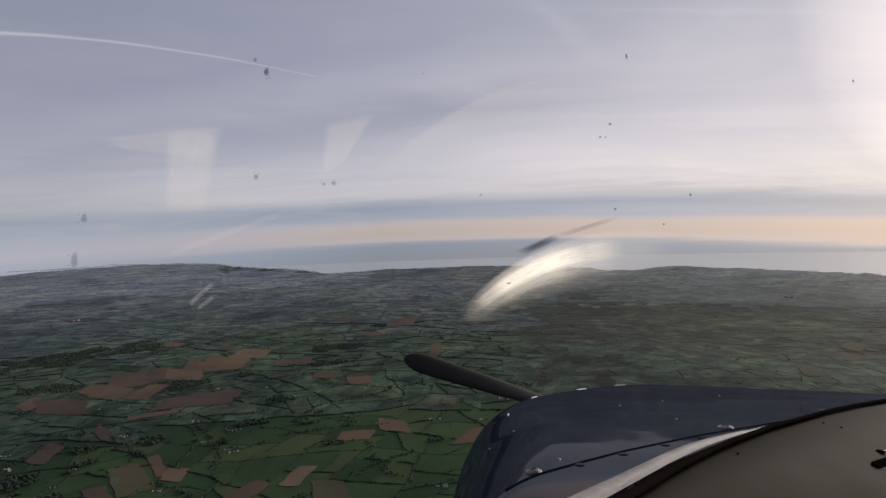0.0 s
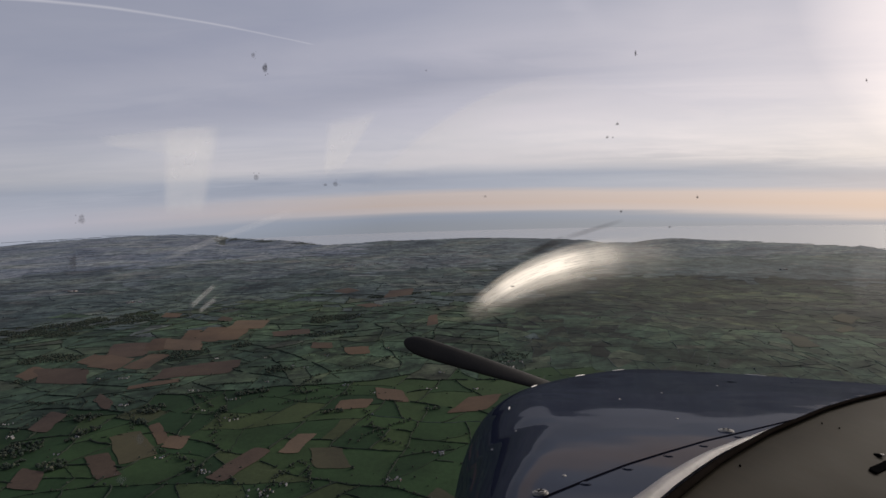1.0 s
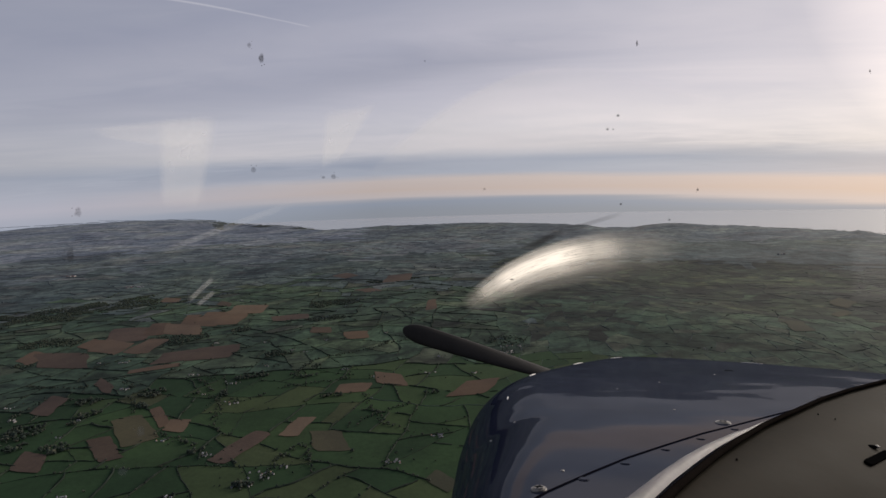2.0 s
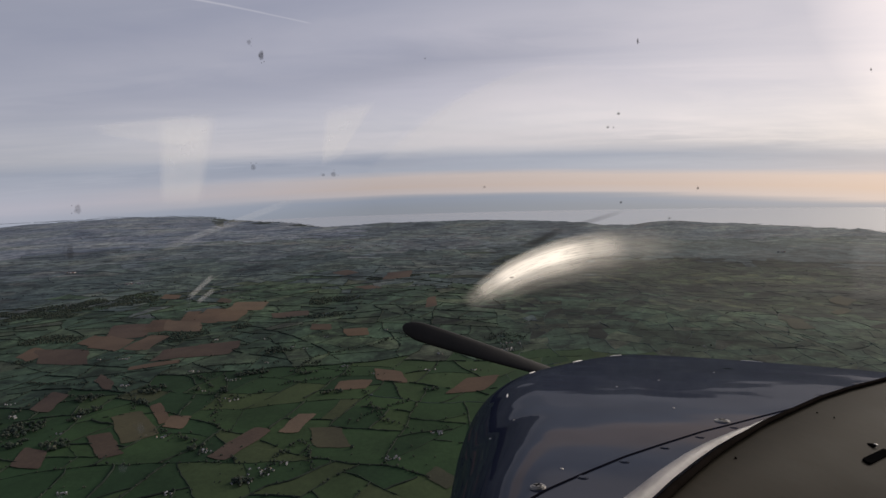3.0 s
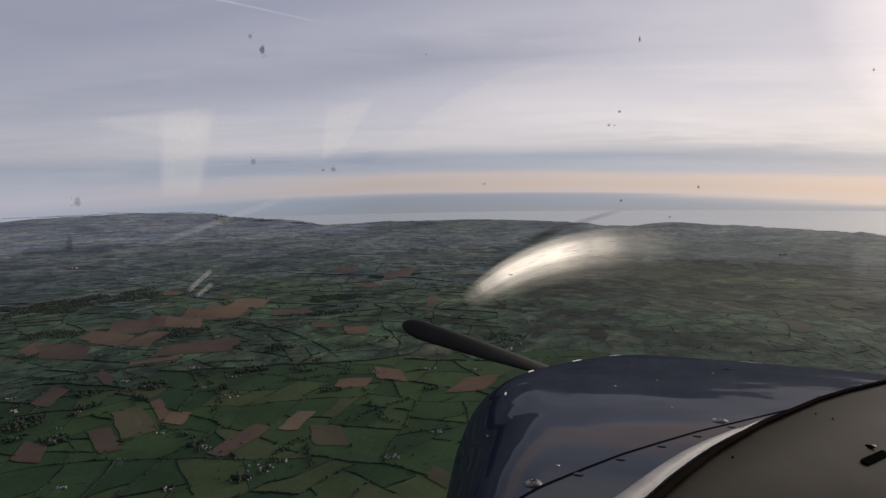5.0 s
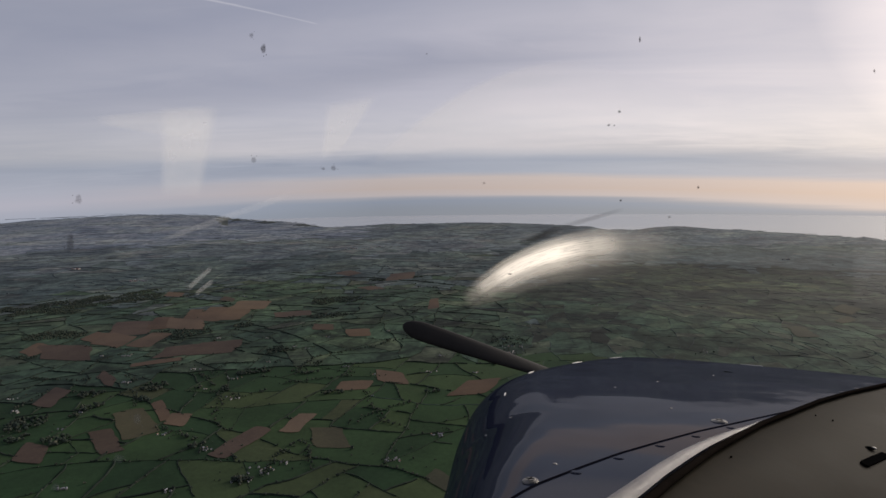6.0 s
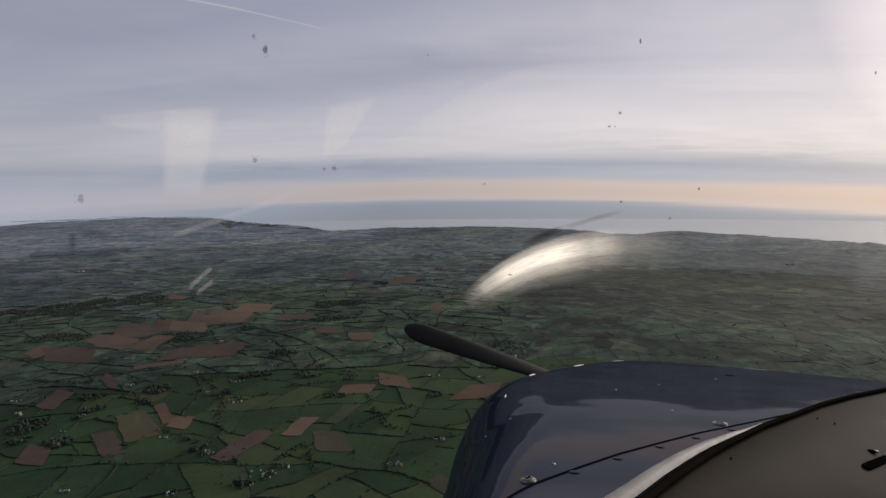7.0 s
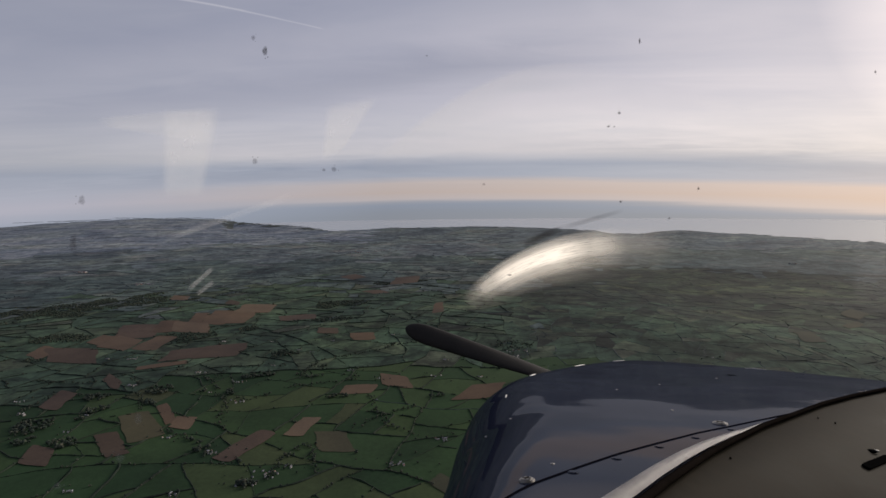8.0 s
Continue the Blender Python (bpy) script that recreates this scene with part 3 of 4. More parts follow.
def build_green():
    rng = random.Random(9)
    hedge, hazed_hedge, trees, far_trees, woods, far_woods = Heap(), Heap(), Heap(), Heap(), Heap(), Heap()
    for p, q in SEGMENTS:
        mx, my = (p[0] + q[0]) / 2, (p[1] + q[1]) / 2
        d = math.hypot(mx, my)
        gap = 4.0 if d < 900 else 7.0 if d < 1700 else 14.0
        base = (0.72 if d < 900 else 0.8 if d < 1600 else 1.1) * rng.choice((0.4, 0.7, 0.9, 1.0, 1.3))
        pts = steps(p, q, gap) + [q]
        leafy = rng.random() ** 2 * (0.95 if d < 900 else 0.35 if d < 1500 else 0.18)
        # beyond this reach hedges and their trees take the haze-coloured materials
        edge_heap, leaf_heap = (hedge, trees) if d < (1250 if mx < 0.12 * my else 520) + rng.gauss(0, 120) else (hazed_hedge, far_trees)
        prev = None
        run = 0.0
        for s in pts:
            x, y = warp(*s)
            if not in_view(x, y, 80) or in_marked(x, y, -2.0) or shore(x, y) < 15:
                prev = None
                continue
            open_land = x > 0.12 * y and math.hypot(x, y) > 500
            if rng.random() < (0.15 if open_land else 0.03):
                prev = None
                continue
            z = height(x, y)
            w, h = base * rng.uniform(0.55, 1.2) * (0.42 if open_land else 1), base * rng.uniform(0.7, 1.5) * (0.32 if open_land else 1)
            dx, dy = q[0] - p[0], q[1] - p[1]
            le = math.hypot(dx, dy) + 1e-6
            nx, ny = -dy / le, dx / le
            x, y = x + nx * rng.uniform(-0.5, 0.5), y + ny * rng.uniform(-0.5, 0.5)
            cur = [(x - nx * w, y - ny * w, z - 1), (x - nx * w * 0.75, y - ny * w * 0.75, z + h * 0.75), (x + nx * w * 0.2, y + ny * w * 0.2, z + h), (x + nx * w * 0.85, y + ny * w * 0.85, z + h * 0.6), (x + nx * w, y + ny * w, z - 1)]
            if prev:
                edge_heap.add(prev + cur, [(i, i + 1, i + 6, i + 5) for i in range(4)])
            prev = cur
            if rng.random() < leafy * (0.12 if open_land else 1) * gap / 5 and d < 1500:
                tree(leaf_heap, rng, x + rng.uniform(-1, 1), y + rng.uniform(-1, 1), rng.uniform(0.65, 1.5) * (0.7 if open_land else 1 if d < 1000 else 1.4), 3 if d < 1000 else 1)
    for wx, wy, ac, al in WOODS:
        d = math.hypot(wx, wy)
        gap = 3.0 if d < 1250 else 6.0 if d < 1900 else 10.0
        ux, uy = wx / d, wy / d
        thin_wood = wx > 0.12 * wy
        if thin_wood:
            ac, al, gap = ac * 1.5, al * 2.2, gap * 1.55
        for _ in range(int(math.pi * ac * al / gap / gap)):
            r, a = math.sqrt(rng.random()), rng.uniform(0, 2 * math.pi)
            u, v = r * math.cos(a) * ac, r * math.sin(a) * al
            x, y = wx + uy * u + ux * v, wy - ux * u + uy * v
            if d > 1400:
                continue
            if noise.noise((x * 0.02, y * 0.02, 4.0)) < r * 0.75 - 0.45 or in_marked(x, y, 1.0) or shore(x, y) < 20:
                continue
            # farther woods go to the heap with the haze-coloured leaves
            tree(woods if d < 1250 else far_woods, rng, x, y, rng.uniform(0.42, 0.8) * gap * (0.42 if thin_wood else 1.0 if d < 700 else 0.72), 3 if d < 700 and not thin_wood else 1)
    for line in BELTS:
        for p, q in zip(line, line[1:]):
            for x, y in steps(p, q, 2.6):
                x, y = warp(x, y)
                if noise.noise((x * 0.03, y * 0.03, 6.0)) > -0.25 and not in_marked(x, y, 1.0):
                    for _ in range(rng.choice((1, 1, 2, 2))):
                        tree(woods, rng, x + rng.gauss(0, 1.7), y + rng.gauss(0, 1.7), rng.uniform(0.7, 1.6), 3)
    for name, heap, mat, label, cat in (("hedgerow", hedge, M_HEDGE, "dark green hedgerows between the fields", "hedge"), ("far_hedgerow", hazed_hedge, M_HEDGE_HAZED, "hedgerows of the distant fields, greyed for haze", "hedge"), ("far_hedgerow_trees", far_trees, M_TREE_HAZED, "trees in the distant hedgerows, greyed for haze", "trees"), ("hedgerow_trees", trees, M_TREE, "small dark trees standing in the hedgerows", "trees"), ("woodland", woods, M_TREE, "dark green patches of woodland among fields", "woodland"), ("far_woodland", far_woods, M_TREE_HAZED, "distant woods on the coastal hills, greyed for haze", "woodland")):
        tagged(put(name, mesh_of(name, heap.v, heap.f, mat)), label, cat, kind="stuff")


build_green()

# ------------------------------------------------------------------ farm buildings


def box(bm, x0, x1, y0, y1, z0, z1):
    m = Matrix.Translation(((x0 + x1) / 2, (y0 + y1) / 2, (z0 + z1) / 2)) @ Matrix.Diagonal((x1 - x0, y1 - y0, z1 - z0, 1))
    bmesh.ops.create_cube(bm, size=1.0, matrix=m)


def gabled(name, le, wi, eave, ridge, wall_mat, roof_mat, label, cat, chimney=False, openings=2):
    """A pitched-roof building on an empty at its base."""
    top = tagged(new(name), label, cat)
    bm = bmesh.new()
    vs = [bm.verts.new(p) for p in ((-le / 2, -wi / 2, -2), (le / 2, -wi / 2, -2), (le / 2, wi / 2, -2), (-le / 2, wi / 2, -2), (-le / 2, -wi / 2, eave), (le / 2, -wi / 2, eave), (le / 2, wi / 2, eave), (-le / 2, wi / 2, eave), (-le / 2, 0, ridge - 0.1), (le / 2, 0, ridge - 0.1))]
    for f in ((0, 1, 5, 4), (2, 3, 7, 6), (1, 2, 6, 9, 5), (3, 0, 4, 8, 7), (0, 3, 2, 1)):
        bm.faces.new([vs[i] for i in f])
    part("wall", bm, wall_mat, top)
    for side in (-1, 1):
        bm = bmesh.new()
        o, t = 0.25, 0.12
        ys, zs = side * (wi / 2 + o), eave - (ridge - eave) * o / (wi / 2)
        pts = [(-le / 2 - o, ys, zs), (le / 2 + o, ys, zs), (le / 2 + o, 0, ridge), (-le / 2 - o, 0, ridge)]
        lo = [bm.verts.new(p) for p in pts]
        hi = [bm.verts.new((p[0], p[1], p[2] + t)) for p in pts]
        bm.faces.new(lo), bm.faces.new(hi)
        for i in range(4):
            bm.faces.new((lo[i - 1], lo[i], hi[i], hi[i - 1]))
        part("roof", bm, roof_mat, top)
    if chimney:
        bm = bmesh.new()
        box(bm, le / 2 - 0.9, le / 2 - 0.2, -0.3, 0.3, ridge - 0.6, ridge + 0.7)
        part("chimney", bm, M_STONE, top)
    for i in range(openings):
        for side in (-1, 1):
            bm = bmesh.new()
            x = le * ((i + 0.5) / openings - 0.5)
            box(bm, x - 0.35, x + 0.35, side * wi / 2 - 0.03, side * wi / 2 + 0.03, eave * 0.45, eave * 0.85)
            part("window", bm, M_DARK, top)
    return top


KINDS = [
    gabled("farmhouse", 7.0, 4.2, 2.9, 4.6, M_RENDER, M_SLATE, "white rendered farmhouse with a grey slate roof", "house", True, 3),
    gabled("barn", 11.0, 5.0, 2.6, 4.0, M_STONE, M_SHEET, "long stone barn with a pale sheet roof", "barn", False, 2),
    gabled("cottage", 5.2, 3.6, 2.4, 3.9, M_RENDER, M_TILE, "small white cottage with a clay tile roof", "house", True, 2),
    gabled("barn", 7.5, 4.2, 2.4, 3.5, M_SHEET, M_SLATE, "low pale farm shed with a dark roof", "barn", False, 1),
]
used = [False] * len(KINDS)


def building(kind, x, y, bearing, scale=1.0):
    m = pose(x, y, height(x, y) + 0.3, 0, 0, bearing)
    if not used[kind]:
        used[kind] = True
        KINDS[kind].matrix_basis = m
        KINDS[kind].scale = (scale, scale, scale)
        tagged(KINDS[kind], group="farm buildings")
        return
    ob = copy_thing(KINDS[kind], m)
    tagged(ob, group="farm buildings")
    ob.scale = (scale, scale, scale)


FARM_TREES = Heap()


def farm(x, y, count, spread, seed):
    rng = random.Random(seed)
    for _ in range(3 + count if math.hypot(x, y) < 1300 else 0):
        tree(FARM_TREES, rng, x + rng.gauss(0, spread * 1.3), y + spread * 0.3 + rng.gauss(0, spread * 0.8), rng.uniform(0.6, 1.3), 3)
    turn = rng.uniform(0, 180)
    placed = []
    while len(placed) < count:
        u, v = rng.uniform(-spread, spread), rng.uniform(-spread, spread) * 0.45
        if len(placed) and min(math.hypot(u - a, v - b) for a, b in placed) < 3.6 and rng.random() > 0.02:
            spread += 0.15
            continue
        placed.append((u, v))
        far = 0.21 if math.hypot(x, y) < 1300 else 0.7
        building(rng.choice((0, 0, 1, 2, 3)), x + u * 0.52, y + v * 0.52, turn + rng.choice((0, 90)) + rng.uniform(-8, 8), far * rng.uniform(0.85, 1.15))


farm(-232, 409, 3, 8, 0)
farm(-278, 568, 5, 10, 1)
farm(-133, 355, 10, 20, 2)
farm(-40, 369, 9, 11, 3)
farm(-9, 407, 6, 9, 4)
farm(-185, 386, 7, 12, 5)
farm(-329, 526, 5, 9, 6)
farm(-389, 623, 6, 14, 7)
farm(-420, 623, 2, 4, 8)
farm(-226, 542, 7, 16, 9)
farm(-205, 487, 6, 16, 10)
farm(-241, 508, 2, 5, 11)
farm(-206, 596, 3, 8, 12)
farm(-193, 656, 3, 7, 13)
farm(-176, 648, 2, 5, 14)
farm(-114, 580, 4, 9, 15)
farm(-82, 721, 3, 8, 16)
farm(-162, 696, 3, 9, 17)
farm(-17, 555, 5, 12, 18)
farm(-5, 615, 4, 10, 19)
farm(70, 621, 16, 22, 20)
farm(83, 644, 10, 25, 21)
farm(-414, 484, 4, 9, 22)
farm(-387, 452, 5, 10, 23)
farm(-325, 449, 2, 5, 24)
farm(-319, 416, 2, 5, 25)
farm(-255, 329, 3, 6, 26)
farm(-308, 698, 3, 7, 27)
farm(-717, 1215, 9, 40, 28)
farm(-1007, 1414, 9, 30, 29)
farm(-391, 1012, 4, 12, 30)
farm(-315, 1905, 14, 110, 31)
farm(-219, 1966, 9, 80, 32)
farm(-295, 1148, 3, 10, 33)
farm(-269, 1214, 2, 8, 34)
farm(-37, 721, 2, 7, 35)
farm(-141, 341, 6, 12, 36)
farm(-183, 327, 3, 6, 37)
farm(-120, 366, 3, 6, 38)
farm(247, 858, 3, 8, 39)
farm(117, 746, 3, 8, 40)
farm(304, 605, 2, 5, 41)
farm(921, 1421, 4, 18, 42)
farm(429, 849, 2, 5, 43)
farm(-241, 693, 2, 5, 44)
farm(-78, 550, 2, 5, 45)
farm(31, 552, 3, 7, 46)
tagged(put("farmyard_trees", mesh_of("farmyard_trees", FARM_TREES.v, FARM_TREES.f, M_TREE)), "dark trees sheltering the farm buildings", "trees", kind="stuff")


# ------------------------------------------------------------------ tower on the coast
def build_tower(x, y):
    """A round stone seamark with a gallery and a cap."""
    top = tagged(new("coastal_tower"), "small dark stone tower standing on the coastal ridge", "tower")
    top.location = (x, y, height(x, y) - 0.5)
    for name, prof, mat in (("shaft", ((2.6, 0.0), (2.3, 4.0), (1.9, 8.5), (1.9, 8.6)), M_STONE), ("gallery", ((1.9, 8.6), (2.7, 8.8), (2.7, 9.3), (1.5, 9.4)), M_SLATE), ("cap", ((1.5, 9.4), (1.5, 10.8), (1.1, 11.6), (0.05, 12.6)), M_SLATE)):
        rows = [[Vector((r * math.cos(t), r * math.sin(t), z)) for r, z in prof] for t in (2 * math.pi * k / 16 for k in range(17))]
        bm = bmesh.new()
        vs = [[bm.verts.new(p) for p in r] for r in rows]
        for i in range(16):
            for j in range(3):
                bm.faces.new((vs[i][j], vs[i + 1][j], vs[i + 1][j + 1], vs[i][j + 1]))
        bmesh.ops.remove_doubles(bm, verts=bm.verts[:], dist=1e-4)
        part(name, bm, mat, top)


build_tower(1103, 2549)

# ------------------------------------------------------------------ the aircraft
# its own frame: x to the right wing, y to the nose, z up, from the pilot's eye
aircraft = tagged(new("aircraft"), "dark blue light aircraft nose with cowling and propeller", "aircraft")
aircraft.matrix_world = pose(-0.001, -0.001, H + 0.001, 83.64 - 90, 1.29, -0.20)


def paint_material():
    """Old navy enamel under a worn polish: dull body colour and a steady soft mirror."""
    m, k, b = material("navy_paint", 0.5, 0.0, 0.0)
    pos = k.add("ShaderNodeTexCoord").outputs["Object"]
    n = k.noise(pos, 6.0, 6.0, 0.6)
    fine = k.noise(pos, 70.0, 4.0, 0.6)
    dust = k.noise(pos, 240.0, 2.0, 0.5)
    body = k.ramp(n, [(0.3, (0.012, 0.015, 0.029, 1)), (0.7, (0.018, 0.022, 0.039, 1))])
    body = k.mix(k.ramp(dust, [(0.70, (0, 0, 0, 1)), (0.80, (0.35, 0.35, 0.35, 1))]), body, (0.09, 0.09, 0.10, 1))
    k.put(b, "Base Color", body)
    relief = k.add("ShaderNodeBump", Height=k.noise(pos, 3.0, 2.0, 0.5), Strength=0.05, Distance=0.05)
    k.put(b, "Normal", relief.outputs["Normal"])
    shine = k.add("ShaderNodeBsdfGlossy", Color=(0.95, 0.96, 1.0, 1), Roughness=k.math("ADD", 0.01, k.math("MULTIPLY", fine, 0.05)), Normal=relief.outputs["Normal"])
    edge = k.add("ShaderNodeFresnel", IOR=1.5, Normal=relief.outputs["Normal"])
    both = k.add("ShaderNodeMixShader", i0=k.math("MULTIPLY", edge.outputs[0], k.math("ADD", 0.27, k.math("MULTIPLY", n, 0.16))), i1=b.outputs[0], i2=shine.outputs[0])
    m.node_tree.links.new(both.outputs[0], m.node_tree.nodes["Material Output"].inputs[0])
    return m


M_NAVY = paint_material()
M_WHITE = plain("worn_white_paint", (0.50, 0.475, 0.47), 0.55, scale=14, contrast=0.2)
M_RUBBER = plain("black_rubber", (0.010, 0.008, 0.007), 0.75, scale=30, contrast=0.3, spec=0.0)
M_PANEL = plain("olive_vinyl", (0.023, 0.020, 0.0155), 0.55, scale=5, contrast=0.35, spec=0.03, bumps=0.05)
M_PANEL.node_tree.nodes["Principled BSDF"].inputs["IOR"].default_value = 1.19
M_STEEL = plain("screw_steel", (0.27, 0.26, 0.25), 0.6, 1.0, scale=60, contrast=0.2)
M_HOLE = plain("slot_black", (0.004, 0.004, 0.004), 0.95, spec=0.0)
M_BLADE = plain("blade_black", (0.016, 0.014, 0.012), 0.6, scale=12, contrast=0.3, spec=0.2)
M_LINING = plain("cabin_lining", (0.30, 0.29, 0.27), 0.9, scale=8, contrast=0.15)
M_CHIP = plain("bare_metal", (0.62, 0.60, 0.57), 0.5, 0.0, scale=60, contrast=0.2)
M_GUM = plain("sealant", (0.006, 0.006, 0.010), 0.8, spec=0.0)

def rear_edge(x):
    """Where the windscreen foot crosses the cowling."""
    return float(np.interp(x, [-0.1, 0.156, 0.1932, 0.2257, 0.2729, 0.3289, 0.3913, 0.4847, 0.5896, 0.7224, 0.86, 1.0629, 1.3438, 1.6], [0.113, 0.4322, 0.4793, 0.5206, 0.5757, 0.6397, 0.7056, 0.8001, 0.8942, 1.0135, 1.1223, 1.2668, 1.4667, 1.64]))


MID, WALL_FOOT = 0.705, -0.92
DECK, FALL = -0.179, 0.107


def plan_outline():
    """The cowling's plan: both flanks, drawn in to a rounded nose, as points and outward normals."""
    half = [(-0.73, 0.1), (-0.727, 0.4), (-0.719, 0.62), (-0.706, 0.82), (-0.692, 1.0), (-0.674, 1.18), (-0.64, 1.35), (-0.566, 1.515), (-0.45, 1.675), (-0.32, 1.835), (-0.16, 1.99), (0.0, 2.06)]
    ctrl = [Vector((MID + x, y)) for x, y in half] + [Vector((MID - x, y)) for x, y in half[-2::-1]]
    pts = []
    for i in range(len(ctrl) - 1):
        a, b, c, d = ctrl[max(i - 1, 0)], ctrl[i], ctrl[i + 1], ctrl[min(i + 2, len(ctrl) - 1)]
        for j in range(8):
            t = j / 8
            pts.append(0.5 * (2 * b + (c - a) * t + (2 * a - 5 * b + 4 * c - d) * t * t + (3 * b - a - 3 * c + d) * t ** 3))
    return pts + [ctrl[-1]]


OUTLINE = plan_outline()
OUT_XY = np.array([(p.x, p.y) for p in OUTLINE])


def edge_distance(x, y):
    """How far inside the plan outline a spot lies."""
    a, b = OUT_XY[:-1], OUT_XY[1:]
    e = b - a
    q = np.array((x, y)) - a
    t = np.clip((q * e).sum(1) / (e * e).sum(1), 0, 1)[:, None]
    return float(np.sqrt((((q - e * t)) ** 2).sum(1)).min())


def roll(y):
    """Radius of the rolled edge."""
    return float(np.interp(y, [0.45, 0.9, 1.2, 1.6, 2.0], [0.11, 0.19, 0.19, 0.14, 0.12]))


def cowl_top(x, y):
    """Nearly flat deck sloping to the nose, rolled off all round its edge."""
    r = roll(y)
    d = min(r, edge_distance(x, y))
    return DECK - FALL * y - (r - math.sqrt(max(0.0, r ** 2 - (r - d) ** 2)))


def grid_mesh(rows, bm=None):
    bm = bm or bmesh.new()
    vs = [[bm.verts.new(p) for p in r] for r in rows]
    for i in range(len(vs) - 1):
        for j in range(len(vs[i]) - 1):
            bm.faces.new((vs[i][j], vs[i][j + 1], vs[i + 1][j + 1], vs[i + 1][j]))
    return bm


def build_cowling():
    rows = []
    hidden = set()
    hub = Vector((MID + 0.1, 1.5))
    rear = [OUTLINE[-1].lerp(OUTLINE[0], i / 24) for i in range(1, 25)]
    for p in OUTLINE + rear:
        row = []
        # flank below the roll, leaning out a little
        foot_z = DECK - FALL * p.y - roll(p.y)
        for j in range(6):
            t = 1 - j / 6
            out = (p - hub).normalized() * 0.02 * t
            row.append(Vector((p.x + out.x, p.y + out.y, foot_z + (WALL_FOOT - foot_z) * t)))
        for j in range(70):
            t = j / 69
            t = 0.5 * t * t + 0.5 * t ** 1.2 if t < 1 else 1.0
            q = p.lerp(hub, 0.985 * t)
            back = rear_edge(q.x) - q.y
            if back > 0:
                hidden.add((len(rows), len(row)) if back > 0.004 else None)
                q.y = rear_edge(q.x)
            row.append(Vector((q.x, q.y, cowl_top(q.x, q.y))))
        rows.append(row)
    # no faces behind the windscreen foot
    bm = bmesh.new()
    vs = [[bm.verts.new(p) for p in r] for r in rows]
    for i in range(len(vs) - 1):
        for j in range(len(vs[i]) - 1):
            ring = ((i, j), (i, j + 1), (i + 1, j + 1), (i + 1, j))
            if i >= len(OUTLINE) - 1 and j < 7 or all(c in hidden for c in ring):
                continue
            bm.faces.new([vs[a][b] for a, b in ring])
    bmesh.ops.delete(bm, geom=[v for v in bm.verts if not v.link_faces], context="VERTS")
    return part("cowling", bm, M_NAVY, aircraft, "glossy dark blue engine cowling", True)


cowling = build_cowling()


def tube(pts, r, sides=8, flat=1.0):
    """A bead swept along points; r may vary along it."""
    bm = bmesh.new()
    rings = []
    for i, p in enumerate(pts):
        d = (pts[min(i + 1, len(pts) - 1)] - pts[max(i - 1, 0)]).normalized()
        s = d.cross(Vector((0, 0, 1))).normalized()
        u = s.cross(d)
        rr = r[i] if isinstance(r, list) else r
        rings.append([bm.verts.new(p + s * (rr * math.cos(a)) + u * (rr * flat * math.sin(a))) for a in (2 * math.pi * k / sides for k in range(sides))])
    for a, b in zip(rings, rings[1:]):
        for k in range(sides):
            bm.faces.new((a[k], a[(k + 1) % sides], b[(k + 1) % sides], b[k]))
    bm.faces.new(rings[0]), bm.faces.new(rings[-1][::-1])
    return bm


def seam_y(x):
    return float(np.interp(x, [0.02, 0.1009, 0.1563, 0.215, 0.2808, 0.364, 0.4402, 0.565, 0.66], [0.43, 0.517, 0.5722, 0.6279, 0.6818, 0.7476, 0.7997, 0.8867, 0.953]))


def on_top(x, y, lift=0.0):
    return Vector((x, y, cowl_top(x, y) + lift))


seam = [on_top(x, seam_y(x), 0.0004) for x in np.linspace(0.06, 0.64, 60)]
part("panel_seam", tube(seam, 0.0016, 6, 0.5), M_GUM, cowling, "dark sealed joint between cowling panels")


def disc_screw(x, y, r, name="screw", mat=None, rise=1.0):
    bm = bmesh.new()
    p = on_top(x, y)
    dx = (cowl_top(x + 0.01, y) - cowl_top(x - 0.01, y)) / 0.02
    dy = (cowl_top(x, y + 0.01) - cowl_top(x, y - 0.01)) / 0.02
    m = Matrix.Translation(p) @ Vector((-dx, -dy, 1)).to_track_quat("Z", "Y").to_matrix().to_4x4()
    for r0, z0, z1 in ((r, -0.002, 0.0016 * rise), (r * 0.72, 0.0, 0.0028 * rise)):
        bmesh.ops.create_cone(bm, cap_ends=True, segments=20, radius1=r0, radius2=r0 * 0.9, depth=z1 - z0, matrix=m @ Matrix.Translation((0, 0, (z0 + z1) / 2)))
    s = part(name, bm, mat or M_STEEL, cowling)
    if mat:
        return s
    bm = bmesh.new()
    for turn in (20, 110):
        bmesh.ops.create_cube(bm, size=1.0, matrix=m @ pose(0, 0, 0.0028, 0, 0, turn) @ Matrix.Diagonal((r * 1.0, r * 0.18, 0.0008, 1)))
    part("slot", bm, M_HOLE, s)
    return s


for sx, sy in ((0.0925, 0.524), (0.4297, 0.816)):
    disc_screw(sx, sy, 0.0120 if sx > 0.2 else 0.0085)


def rivet(x, y, r, mat):
    bm = bmesh.new()
    bmesh.ops.create_uvsphere(bm, u_segments=10, v_segments=6, radius=r, matrix=Matrix.Translation(on_top(x, y)) @ Matrix.Diagonal((1, 1, 0.4, 1)))
    part("rivet", bm, mat, cowling, "", True)


for rx, ry in ((0.1444, 0.5522), (0.2071, 0.6079), (0.278, 0.6658), (0.3479, 0.7187), (0.4246, 0.7737)):
    disc_screw(rx, ry, 0.0066, "fastener", M_NAVY, 0.4)
